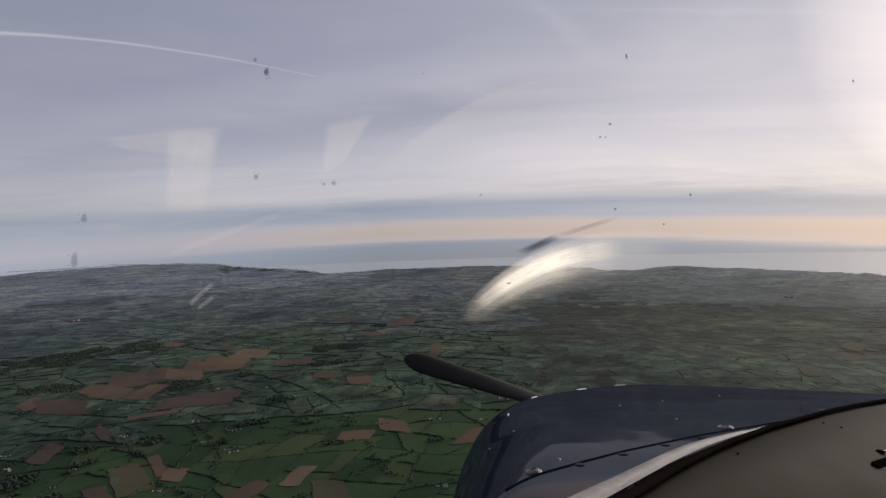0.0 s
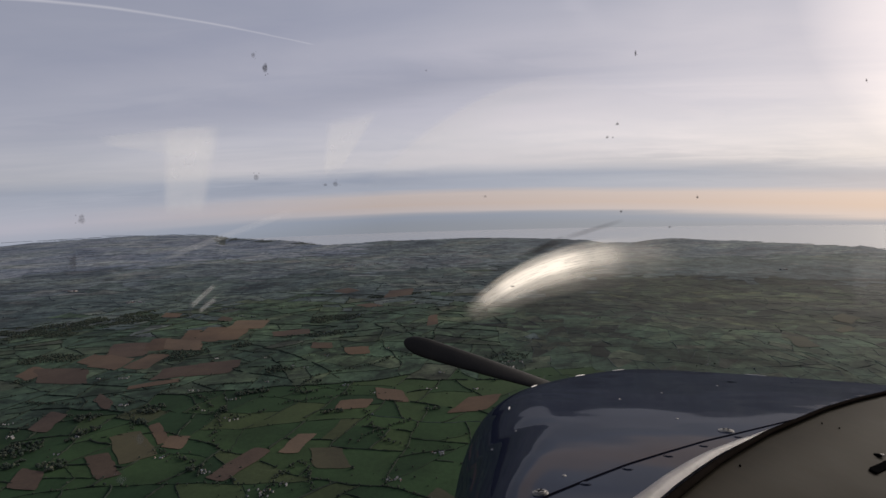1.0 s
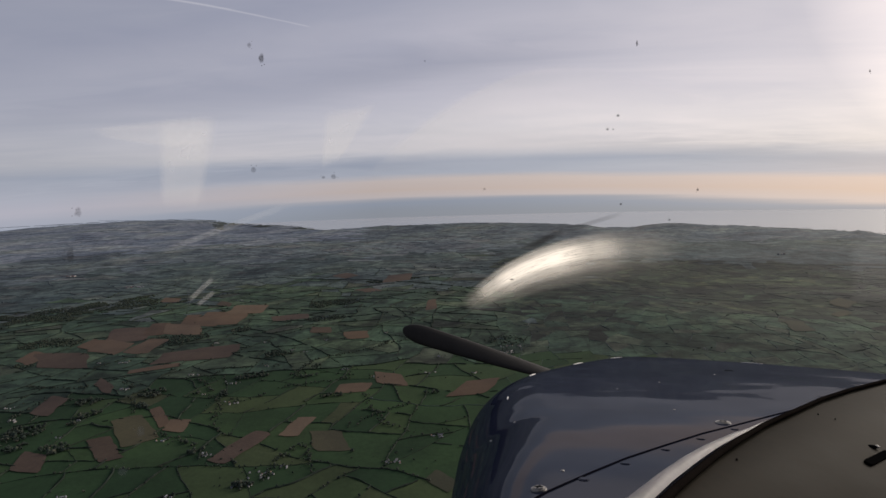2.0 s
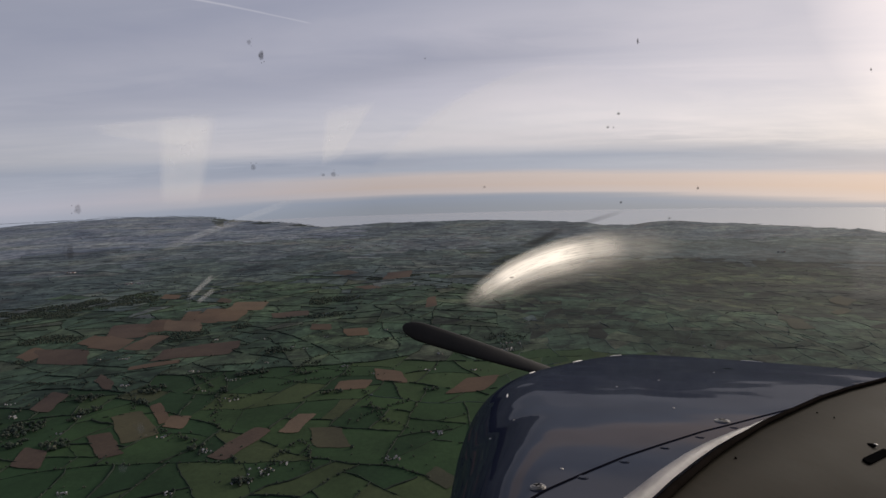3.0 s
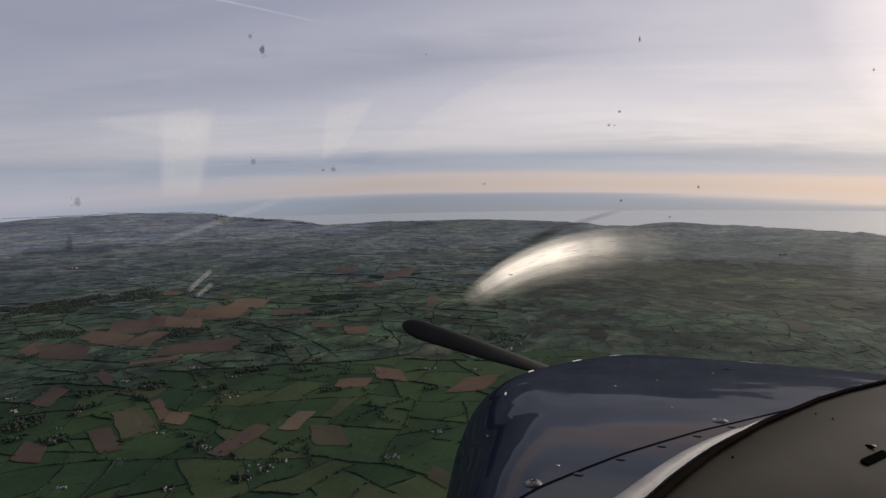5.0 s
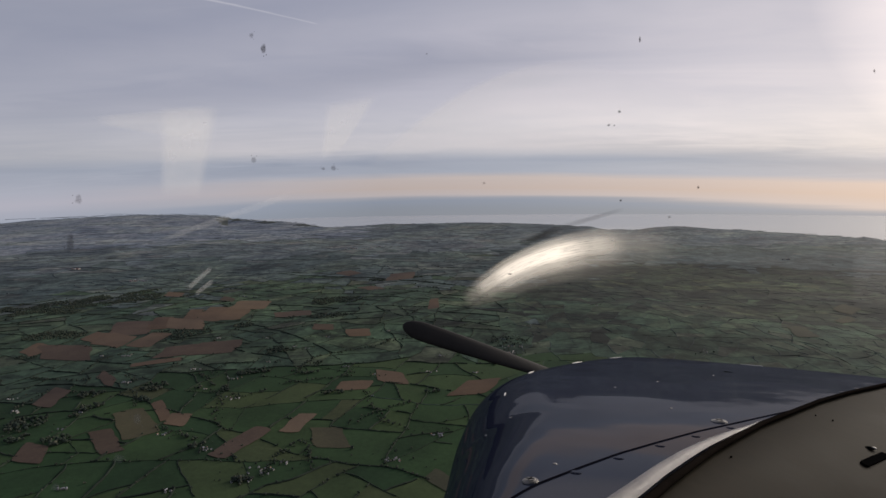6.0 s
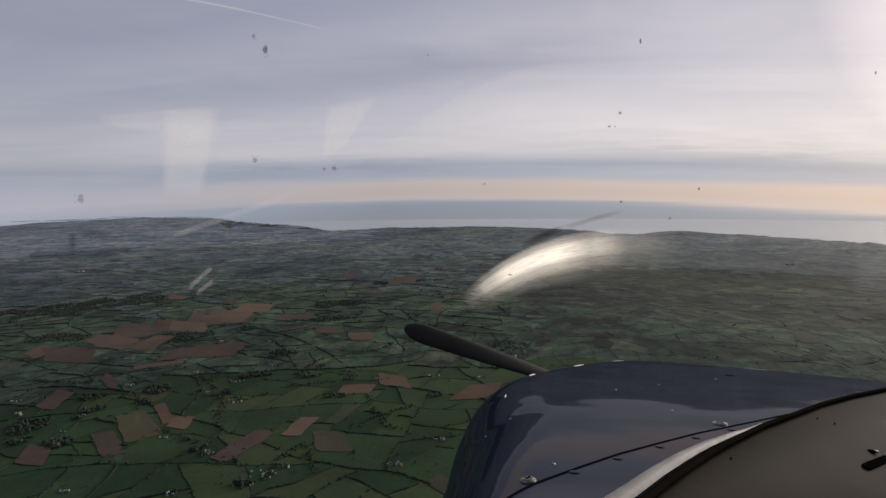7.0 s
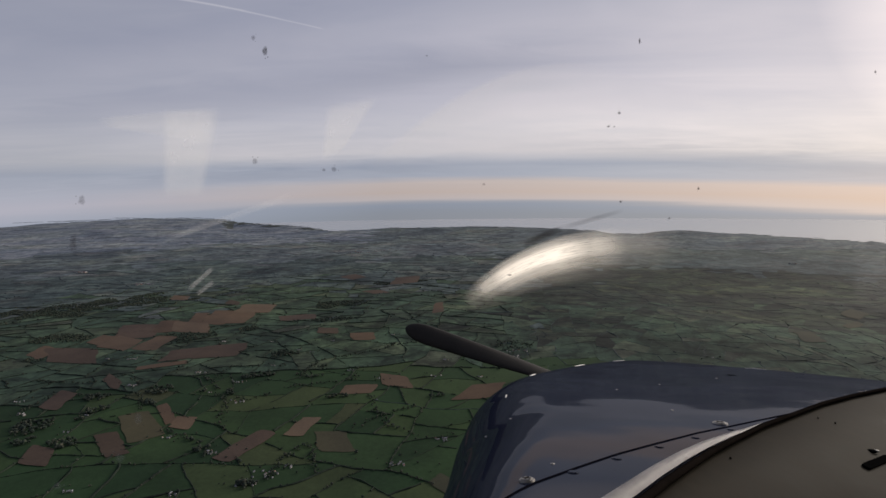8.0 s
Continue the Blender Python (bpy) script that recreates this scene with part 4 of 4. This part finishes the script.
for rx, ry in ((0.1289, 0.582), (0.0758, 0.864), (0.4015, 0.924), (0.7193, 1.406), (0.3832, 1.17), (0.5157, 1.268), (0.1202, 0.906)):
    rivet(rx, ry, 0.0026, M_STEEL)
# bright chips along the front lip
LIP = OUTLINE[16:-16]
for at, cl in ((22, 2), (40, 2), (55, 3), (66, 3), (88, 3), (112, 3)):
    def lip(i):
        p = LIP[min(i, len(LIP) - 1)]
        q = p + (Vector((MID, 1.2)) - p).normalized() * 0.112
        return on_top(q.x, q.y, 0.0008)
    part("paint_chip", tube([lip(at), lip(at).lerp(lip(at + cl), 0.5), lip(at + cl)], [0.0008, 0.0018, 0.0008], 6), M_CHIP, cowling, "bare metal chip at the cowling lip")


# windscreen foot: pale strip outside, black rubber bead, then the glareshield
def foot(x, off=0.0, lift=0.0):
    return Vector((x, rear_edge(x) + off, DECK - FALL * rear_edge(x) + lift))


xs = [float(v) for v in np.linspace(0.02, 1.40, 110)]
windscreen = tagged(new("windscreen_frame"), "", "")
windscreen.parent = aircraft


def strip_width(x):
    return float(np.interp(x, [0.0, 0.165, 0.275, 0.339, 0.399, 0.44, 0.50, 0.7, 1.3], [0.042, 0.036, 0.031, 0.024, 0.016, 0.009, 0.004, 0.003, 0.003]))


rows = []
for j in range(6):
    t = j / 5
    rows.append([foot(x, 0.003 + t * strip_width(x), (0.006 * (1 - t) + 0.006 * math.sin(t * math.pi)) * min(1.0, strip_width(x) / 0.03) + 0.0012) for x in xs])
strip_bm = grid_mesh(rows)
bmesh.ops.solidify(strip_bm, geom=strip_bm.faces[:], thickness=0.003)
part("fairing_strip", strip_bm, M_WHITE, windscreen, "worn white strip at the windscreen foot", True)
seal_r = [float(np.interp(x, [0.05, 0.3, 0.6, 1.3], [0.0052, 0.0044, 0.0042, 0.0048])) for x in xs]
part("rubber_seal", tube([foot(x, 0.001 - r, 0.003) for x, r in zip(xs, seal_r)], seal_r, 10, 0.7), M_RUBBER, windscreen, "black rubber seal at the windscreen foot", True)


def build_glareshield():
    rows = []
    for x in np.linspace(0.0, 1.35, 60):
        p = foot(float(x), 0.002, 0.0)
        row = []
        for i in range(16):
            t = i / 15
            y = p.y + (0.22 - p.y) * t
            row.append(Vector((float(x), y, p.z - 0.003 - 0.46 * t * t + 0.004 * math.sin(t * math.pi))))
        row.append(row[-1] + Vector((0, -0.01, -0.05)))
        row += [p + Vector((0, 0.004, -0.014)) for p in reversed(row)]
        rows.append(row)
    bm = grid_mesh(rows)
    return part("glareshield", bm, M_PANEL, aircraft, "smooth dark olive glareshield behind the windscreen", True)


glareshield = build_glareshield()


# plain unseen cabin shell, closes the cockpit and is added to shade the glareshield
def build_shade_cabin():
    rows = []
    for i in range(13):
        a = math.pi * (0.12 + 0.76 * i / 12)
        x, z = 0.55 - 1.05 * math.cos(a), 0.12 + 0.42 * math.sin(a)
        rows.append([Vector((x, y, z + dz)) for y, dz in ((0.42, 0.0), (0.1, 0.03), (-0.4, 0.04), (-1.0, -0.02), (-1.0, 0.02), (-0.4, 0.08), (0.1, 0.07), (0.42, 0.03))])
    part("shading_cabin_roof", grid_mesh(rows), M_LINING, aircraft, "pale cabin roof lining, unseen, added to shade the glareshield")
    bm = bmesh.new()
    box(bm, -0.45, 1.55, -1.04, -1.0, -1.0, 0.5)
    part("bulkhead", bm, M_LINING, aircraft, "pale rear cabin bulkhead, added out of view")
    bm = bmesh.new()
    box(bm, -0.45, 1.55, -1.0, 0.9, -1.04, -1.0)
    part("cabin_floor", bm, M_RUBBER, aircraft, "dark cabin floor, added out of view")


build_shade_cabin()


def shield_z(x, y):
    p = foot(x, 0.002)
    t = (y - p.y) / (0.22 - p.y)
    return p.z - 0.003 - 0.46 * t * t + 0.004 * math.sin(t * math.pi)


def slot(x, y, le, wi, turn):
    """Demister slot with rounded ends and a raised rim."""
    bm = bmesh.new()
    z = shield_z(x, y)
    gx = (shield_z(x + 0.02, y) - shield_z(x - 0.02, y)) / 0.04
    gy = (shield_z(x, y + 0.02) - shield_z(x, y - 0.02)) / 0.04
    tilt = Vector((0, 0, 1)).rotation_difference(Vector((-gx, -gy, 1)).normalized()).to_matrix().to_4x4()
    m = Matrix.Translation((x, y, z + 0.0015)) @ tilt @ pose(0, 0, 0, 0, 0, turn)
    n = 12
    pts = [(le / 2 * (1 if k < n else -1) + wi / 2 * math.cos(a), wi / 2 * math.sin(a)) for k, a in enumerate([-math.pi / 2 + math.pi * i / (n - 1) for i in range(n)] + [math.pi / 2 + math.pi * i / (n - 1) for i in range(n)])]
    top = [bm.verts.new(m @ Vector((px, py, 0.0012))) for px, py in pts]
    low = [bm.verts.new(m @ Vector((px, py, -0.01))) for px, py in pts]
    bm.faces.new(top), bm.faces.new(low[::-1])
    for i in range(len(pts)):
        bm.faces.new((top[i - 1], top[i], low[i], low[i - 1]))
    part("demister_slot", bm, M_HOLE, glareshield, "black demister slot")


slot(0.628, 0.766, 0.086, 0.0105, 35)
bm = bmesh.new()
bmesh.ops.create_uvsphere(bm, u_segments=14, v_segments=8, radius=0.006, matrix=Matrix.Translation((0.6478, 0.8007, shield_z(0.6478, 0.8007) + 0.001)) @ Matrix.Diagonal((1, 1, 0.4, 1)))
screw = part("screw", bm, M_HOLE, glareshield, "dark recessed screw", True)
bm = bmesh.new()
bmesh.ops.create_uvsphere(bm, u_segments=12, v_segments=8, radius=0.0036, matrix=Matrix.Translation((0.6535, 0.8, shield_z(0.6535, 0.8) + 0.003)) @ Matrix.Diagonal((1, 1, 0.6, 1)))
part("screw_rim", bm, M_STEEL, screw, "bright steel edge at the right of the screw", True)
for px, py in ((0.353, 0.640), (0.641, 0.907), (0.660, 0.893)):
    bm = bmesh.new()
    bmesh.ops.create_uvsphere(bm, u_segments=8, v_segments=6, radius=0.0014, matrix=Matrix.Translation((px, py, shield_z(px, py) + 0.001)))
    part("stud", bm, M_HOLE, glareshield)


# propeller at rest, one blade up to port
def build_propeller():
    hub = Vector((0.671, 2.18, -0.578))
    prop = new("propeller")
    prop.parent = aircraft
    prop.location = hub
    tagged(prop, "two-bladed black propeller at rest")
    bm = bmesh.new()
    prof = [(0.0, 0.26), (0.03, 0.25), (0.065, 0.2), (0.095, 0.12), (0.115, 0.04), (0.12, -0.02), (0.10, -0.03), (0.10, -0.18), (0.0, -0.18)]
    rows = [[Vector((r * math.cos(a), y, r * math.sin(a))) for r, y in prof] for a in (2 * math.pi * k / 24 for k in range(25))]
    part("spinner", grid_mesh(rows), M_WHITE, prop, "pale spinner", True)
    for turn in (72.4, 252.4):
        rows = []
        for i in range(33):
            t = math.sin(0.5 * math.pi * i / 32)
            r = 0.08 + 0.80 * t
            chord = 0.082 * (0.50 + 1.15 * t - 0.65 * t * t) * (1.0 if t < 0.88 else math.sqrt(max(0.0009, 1 - ((t - 0.88) / 0.12) ** 2)))
            tw = radians(62 - 42 * t)
            ring = []
            for k in range(13):
                a = 2 * math.pi * k / 12
                cx, cz = chord / 2 * math.cos(a), 0.11 * chord * math.sin(a)
                ring.append(Vector((cx * math.cos(tw) - cz * math.sin(tw), cx * math.sin(tw) + cz * math.cos(tw), r)))
            rows.append(ring)
        rows.append([Vector((0, 0, 0.881))] * 13)
        m = pose(0, 0, 0, 0, -turn, 0)
        bm = grid_mesh([[m @ p for p in r] for r in rows])
        bmesh.ops.remove_doubles(bm, verts=bm.verts[:], dist=1e-6)
        part("blade", bm, M_BLADE, prop, "black propeller blade", True)


build_propeller()


# marks on the windscreen
def splat(x, y, z, rx, rz, seed, mat, name, label):
    """A dried smear on the glass, ragged and thinning to its edge, with a few flecks round it."""
    rng = random.Random(seed)
    bm = bmesh.new()
    layer = bm.loops.layers.uv.new("uv")

    def film(cx, cz, ax, az):
        n, rings = 18, 4
        vs = [[bm.verts.new((cx + ax * k / rings * math.cos(a) * w, y, cz + az * k / rings * math.sin(a) * w)) for a, w in ((2 * math.pi * i / n, 1.35 + 0.55 * noise.noise((math.cos(2 * math.pi * i / n) * 1.4, math.sin(2 * math.pi * i / n) * 1.4, seed * 3.1))) for i in range(n))] for k in range(1, rings + 1)]
        mid = bm.verts.new((cx, y, cz))
        for i in range(n):
            j = (i + 1) % n
            f = bm.faces.new((mid, vs[0][i], vs[0][j]))
            for lp, r in zip(f.loops, (0.0, 1 / rings, 1 / rings)):
                lp[layer].uv = (r, 0.5)
            for k in range(rings - 1):
                f = bm.faces.new((vs[k][i], vs[k + 1][i], vs[k + 1][j], vs[k][j]))
                for lp, r in zip(f.loops, (k + 1, k + 2, k + 2, k + 1)):
                    lp[layer].uv = (r / rings, 0.5)

    film(x, z, rx, rz)
    for _ in range(2):
        a = rng.uniform(0, 6.28)
        film(x + math.cos(a) * rx * 1.9, z + math.sin(a) * rz * 1.9, min(rx, rz) * 0.22, min(rx, rz) * 0.22)
    part(name, bm, mat, windscreen, label, True)


def thin(name, col, cover):
    """A smear on clear glass: scatters light where it lies, clear elsewhere."""
    m, k, b = material(name, 0.9, 0.0, 0.1)
    pos = k.add("ShaderNodeTexCoord").outputs["Object"]
    b.inputs["Base Color"].default_value = (*col, 1)
    tr = k.add("ShaderNodeBsdfTransparent")
    n = k.noise(pos, 300, 4.0, 0.6)
    out = k.add("ShaderNodeSeparateXYZ", i0=k.add("ShaderNodeUVMap").outputs[0]).outputs[0]
    fade = k.ramp(out, [(0.0, (1, 1, 1, 1)), (0.45, (0.85, 0.85, 0.85, 1)), (1.0, (0, 0, 0, 1))], "EASE")
    fac = k.math("MULTIPLY", k.math("MULTIPLY", fade, k.ramp(n, [(0.3, (0.45, 0.45, 0.45, 1)), (0.65, (1, 1, 1, 1))])), cover)
    mx = k.add("ShaderNodeMixShader", i0=fac, i1=tr.outputs[0], i2=b.outputs[0])
    m.node_tree.links.new(mx.outputs[0], m.node_tree.nodes["Material Output"].inputs[0])
    return m


M_FAINT = thin("thin_insect_film", (0.10, 0.07, 0.055), 0.5)
M_BUG = thin("dried_insect", (0.05, 0.034, 0.030), 0.95)
M_DROP = thin("dried_drop", (0.55, 0.55, 0.5), 0.3)

for i, (x, y, z, rx, rz, faint) in enumerate((
    (-0.291, 0.85, 0.316, 0.0042, 0.0062, 0), (-0.311, 0.85, 0.338, 0.0035, 0.004, 1), (0.316, 0.85, 0.336, 0.0017, 0.0042, 0),
    (0.284, 0.85, 0.219, 0.0022, 0.0022, 0), (0.267, 0.85, 0.197, 0.0019, 0.0019, 0), (0.276, 0.85, 0.197, 0.0012, 0.0012, 0),
    (0.692, 0.85, 0.288, 0.0017, 0.0022, 0), (-0.305, 0.85, 0.136, 0.0042, 0.0042, 1), (-0.176, 0.85, 0.124, 0.004, 0.0036, 1),
    (-0.192, 0.85, 0.123, 0.0028, 0.0024, 1), (-0.588, 0.85, 0.070, 0.0055, 0.0075, 1), (-0.600, 0.85, 0.001, 0.0055, 0.013, 1),
    (0.067, 0.85, 0.102, 0.0024, 0.002, 1), (0.411, 0.85, 0.098, 0.002, 0.002, 0), (0.287, 0.85, 0.076, 0.0018, 0.0018, 0),
    (0.365, 0.85, 0.050, 0.0016, 0.0016, 0), (0.110, 0.85, -0.044, 0.004, 0.0014, 0), (-0.027, 0.85, 0.31, 0.0015, 0.0015, 1),
)):
    splat(x, y, z, rx, rz, i, M_FAINT if faint else M_BUG, "insect_splat", "faint brown insect mark" if faint else "dark dried insect mark")
for i, (x, z, rx, rz) in enumerate(((-0.488, -0.283, 0.006, 0.008), (-0.517, -0.347, 0.007, 0.007), (-0.618, -0.394, 0.006, 0.006), (0.423, -0.163, 0.003, 0.009), (-0.386, -0.055, 0.004, 0.022), (-0.41, -0.07, 0.003, 0.02))):
    splat(x, 0.85, z, rx, rz, 40 + i, M_DROP, "water_mark", "pale dried water mark")


def build_scuff():
    """Scratched patch of the windscreen with the sun's glare drawn into its cover."""
    m, k, b = material("scratched_glare", 0.6, 0.0, 0.2)
    uv = k.add("ShaderNodeUVMap").outputs[0]
    sep = k.add("ShaderNodeSeparateXYZ", i0=uv)
    along = k.ramp(sep.outputs[0], [(0.0, (0, 0, 0, 1)), (0.07, (0.12, 0.12, 0.12, 1)), (0.15, (0.45, 0.45, 0.45, 1)), (0.27, (0.9, 0.9, 0.9, 1)), (0.48, (1, 1, 1, 1)), (0.64, (0.48, 0.48, 0.48, 1)), (0.80, (0.11, 0.11, 0.11, 1)), (1.0, (0, 0, 0, 1))], "EASE")
    across = k.ramp(sep.outputs[1], [(0.0, (0, 0, 0, 1)), (0.2, (0.08, 0.08, 0.08, 1)), (0.44, (0.45, 0.45, 0.45, 1)), (0.6, (1, 1, 1, 1)), (0.74, (0.95, 0.95, 0.95, 1)), (0.88, (0.35, 0.35, 0.35, 1)), (1.0, (0, 0, 0, 1))], "EASE")
    fall = k.math("MULTIPLY", along, across)
    lines = k.noise(k.add("ShaderNodeCombineXYZ", i0=k.math("MULTIPLY", sep.outputs[0], 5.0), i1=k.math("MULTIPLY", sep.outputs[1], 26.0), i2=0.0).outputs[0], 2.0, 6.0, 0.7)
    cover = k.math("MULTIPLY", fall, k.ramp(lines, [(0.30, (0.35, 0.35, 0.35, 1)), (0.5, (1, 1, 1, 1))]), clamp=True)
    tl = k.add("ShaderNodeBsdfTranslucent", Color=(1.0, 0.945, 0.84, 1))
    tr = k.add("ShaderNodeBsdfTransparent")
    mx = k.add("ShaderNodeMixShader", i0=cover, i1=tr.outputs[0], i2=tl.outputs[0])
    m.node_tree.links.new(mx.outputs[0], m.node_tree.nodes["Material Output"].inputs[0])
    bm = bmesh.new()
    layer = bm.loops.layers.uv.new("uv")
    n, c = 32, 12
    p0, p1, p2 = Vector((0.035, -0.092)), Vector((0.165, 0.026)), Vector((0.400, -0.004))
    # tilted towards the sun so that the glare comes out brighter
    sunward, seat = Vector((0.35, 0.60, 0.72)), Vector((0.19, 0.85, -0.01))
    vs = {}
    for i in range(n + 1):
        t = i / n
        mid = p0 * (1 - t) ** 2 + p1 * 2 * t * (1 - t) + p2 * t * t
        way = ((p1 - p0) * (1 - t) + (p2 - p1) * t).normalized()
        wide = 0.046 + 0.092 * t * (1 - 0.45 * t)
        for j in range(c + 1):
            o = (j / c - 0.62) * wide
            ray = Vector((mid.x - way.y * o, 0.85, mid.y + way.x * o))
            vs[i, j] = bm.verts.new(ray * (sunward.dot(seat) / sunward.dot(ray)))
    for i in range(n):
        for j in range(c):
            f = bm.faces.new((vs[i, j], vs[i + 1, j], vs[i + 1, j + 1], vs[i, j + 1]))
            for lp, (p, q) in zip(f.loops, ((i, j), (i + 1, j), (i + 1, j + 1), (i, j + 1))):
                lp[layer].uv = (p / n, q / c)
    part("scuff_glare", bm, m, windscreen, "scratched patch with a bright sun glare drawn in", True)


def build_haze_mark(name, outline, cover, label, dark=False, speckle=0.0):
    """A mark or drawn reflection on the windscreen: a soft-edged thin film in the given outline."""
    m, k, b = material(name, 0.8, 0.0, 0.1)
    uv = k.add("ShaderNodeUVMap").outputs[0]
    sep = k.add("ShaderNodeSeparateXYZ", i0=uv)
    u, v = sep.outputs[0], sep.outputs[1]
    edge = 4.2 if dark else 7.0
    soft = k.math("MULTIPLY", k.math("MULTIPLY", k.math("MULTIPLY", u, k.math("SUBTRACT", 1.0, u)), edge, clamp=True), k.math("MULTIPLY", k.math("MULTIPLY", v, k.math("SUBTRACT", 1.0, v)), edge, clamp=True))
    n = k.noise(uv, speckle or 2.0, 3.0, 0.5)
    fac = k.math("MULTIPLY", k.math("MULTIPLY", soft, cover), k.ramp(n, [(0.55, (0.05, 0.05, 0.05, 1)), (0.68, (1, 1, 1, 1))] if speckle else [(0.25, (0.75, 0.75, 0.75, 1)), (0.7, (1, 1, 1, 1))]))
    tl = k.add("ShaderNodeBsdfTranslucent", Color=(0.03, 0.03, 0.03, 1) if dark else (1, 1, 1, 1))
    tr = k.add("ShaderNodeBsdfTransparent")
    mx = k.add("ShaderNodeMixShader", i0=fac, i1=tr.outputs[0], i2=tl.outputs[0])
    m.node_tree.links.new(mx.outputs[0], m.node_tree.nodes["Material Output"].inputs[0])
    a, b2, c, d = (Vector((x, 0.848 if dark else 0.85, z)) for x, z in outline)
    bm = bmesh.new()
    layer = bm.loops.layers.uv.new("uv")
    q = 10
    vs = [[bm.verts.new(a.lerp(b2, i / q).lerp(d.lerp(c, i / q), j / q)) for j in range(q + 1)] for i in range(q + 1)]
    for i in range(q):
        for j in range(q):
            f = bm.faces.new((vs[i][j], vs[i + 1][j], vs[i + 1][j + 1], vs[i][j + 1]))
            for lp, (s, t) in zip(f.loops, ((i, j), (i + 1, j), (i + 1, j + 1), (i, j + 1))):
                lp[layer].uv = (s / q, t / q)
    part(name, bm, m, windscreen, label, True)


# pale reflections in the glass, painted as three translucent films
build_haze_mark("reflection_mark", ((-0.46, 0.222), (-0.36, 0.222), (-0.388, 0.075), (-0.456, 0.075)), 0.27, "pale cabin reflection drawn as a film on the glass")
build_haze_mark("reflection_mark", ((-0.57, 0.205), (-0.36, 0.228), (-0.37, 0.16), (-0.555, 0.19)), 0.2, "pale cabin reflection drawn as a film on the glass")
build_haze_mark("reflection_mark", ((-0.192, 0.23), (-0.10, 0.245), (-0.165, 0.15), (-0.197, 0.135)), 0.27, "pale cabin reflection drawn as a film on the glass")
build_haze_mark("pale_streak", ((-0.45, 0.012), (-0.24, 0.088), (-0.24, 0.076), (-0.462, -0.003)), 0.11, "thin pale streak on the glass")
build_haze_mark("pale_streak", ((-0.412, -0.070), (-0.372, -0.034), (-0.368, -0.041), (-0.407, -0.077)), 0.17, "thin pale streak on the glass")
build_haze_mark("pale_streak", ((-0.398, -0.078), (-0.37, -0.056), (-0.366, -0.063), (-0.395, -0.085)), 0.15, "thin pale streak on the glass")


build_scuff()
build_haze_mark("dark_streak", ((0.118, 0.008), (0.192, 0.039), (0.196, 0.026), (0.136, 0.000)), 0.8, "dark soft-edged streak on the glass", True)
build_haze_mark("dark_streak", ((0.185, 0.036), (0.292, 0.066), (0.292, 0.058), (0.190, 0.026)), 0.3, "faint dark tail of the streak", True)
build_haze_mark("speckled_scratch", ((0.655, 0.03), (0.73, 0.03), (0.73, -0.085), (0.655, -0.085)), 0.26, "pale speckled scratches on the glass", False, 80.0)


def build_pale_reflection():
    """A windscreen reflection drawn as a broad pale film with one crisp, curved edge."""
    m, k, b = material("pale_reflection", 0.8, 0.0, 0.1)
    sep = k.add("ShaderNodeSeparateXYZ", i0=k.add("ShaderNodeUVMap").outputs[0])
    u, v = sep.outputs[0], sep.outputs[1]
    across = k.ramp(u, [(0.0, (0, 0, 0, 1)), (0.05, (1, 1, 1, 1)), (0.35, (0.65, 0.65, 0.65, 1)), (1.0, (0, 0, 0, 1))])
    ends = k.ramp(v, [(0.0, (0, 0, 0, 1)), (0.25, (1, 1, 1, 1)), (0.6, (0.8, 0.8, 0.8, 1)), (1.0, (0, 0, 0, 1))])
    tl = k.add("ShaderNodeBsdfTranslucent", Color=(1, 0.98, 0.95, 1))
    tr = k.add("ShaderNodeBsdfTransparent")
    mx = k.add("ShaderNodeMixShader", i0=k.math("MULTIPLY", k.math("MULTIPLY", across, ends), 0.22), i1=tr.outputs[0], i2=tl.outputs[0])
    m.node_tree.links.new(mx.outputs[0], m.node_tree.nodes["Material Output"].inputs[0])
    bm = bmesh.new()
    layer = bm.loops.layers.uv.new("uv")
    q = 20
    vs = []
    for j in range(q + 1):
        t = j / q
        x, z = -0.14 + 0.36 * t, 0.115 + 0.19 * (1 - (1 - t) ** 2)
        vs.append([bm.verts.new((x + 0.32 * i / q, 0.853, z - 0.09 * t * i / q)) for i in range(q + 1)])
    for j in range(q):
        for i in range(q):
            f = bm.faces.new((vs[j][i], vs[j][i + 1], vs[j + 1][i + 1], vs[j + 1][i]))
            for lp, (s, t) in zip(f.loops, ((i, j), (i + 1, j), (i + 1, j + 1), (i, j + 1))):
                lp[layer].uv = (s / q, t / q)
    part("pale_reflection", bm, m, windscreen, "broad pale reflection drawn as a film on the glass", True)


build_pale_reflection()

# ------------------------------------------------------------------ the fields, last
build_fields()
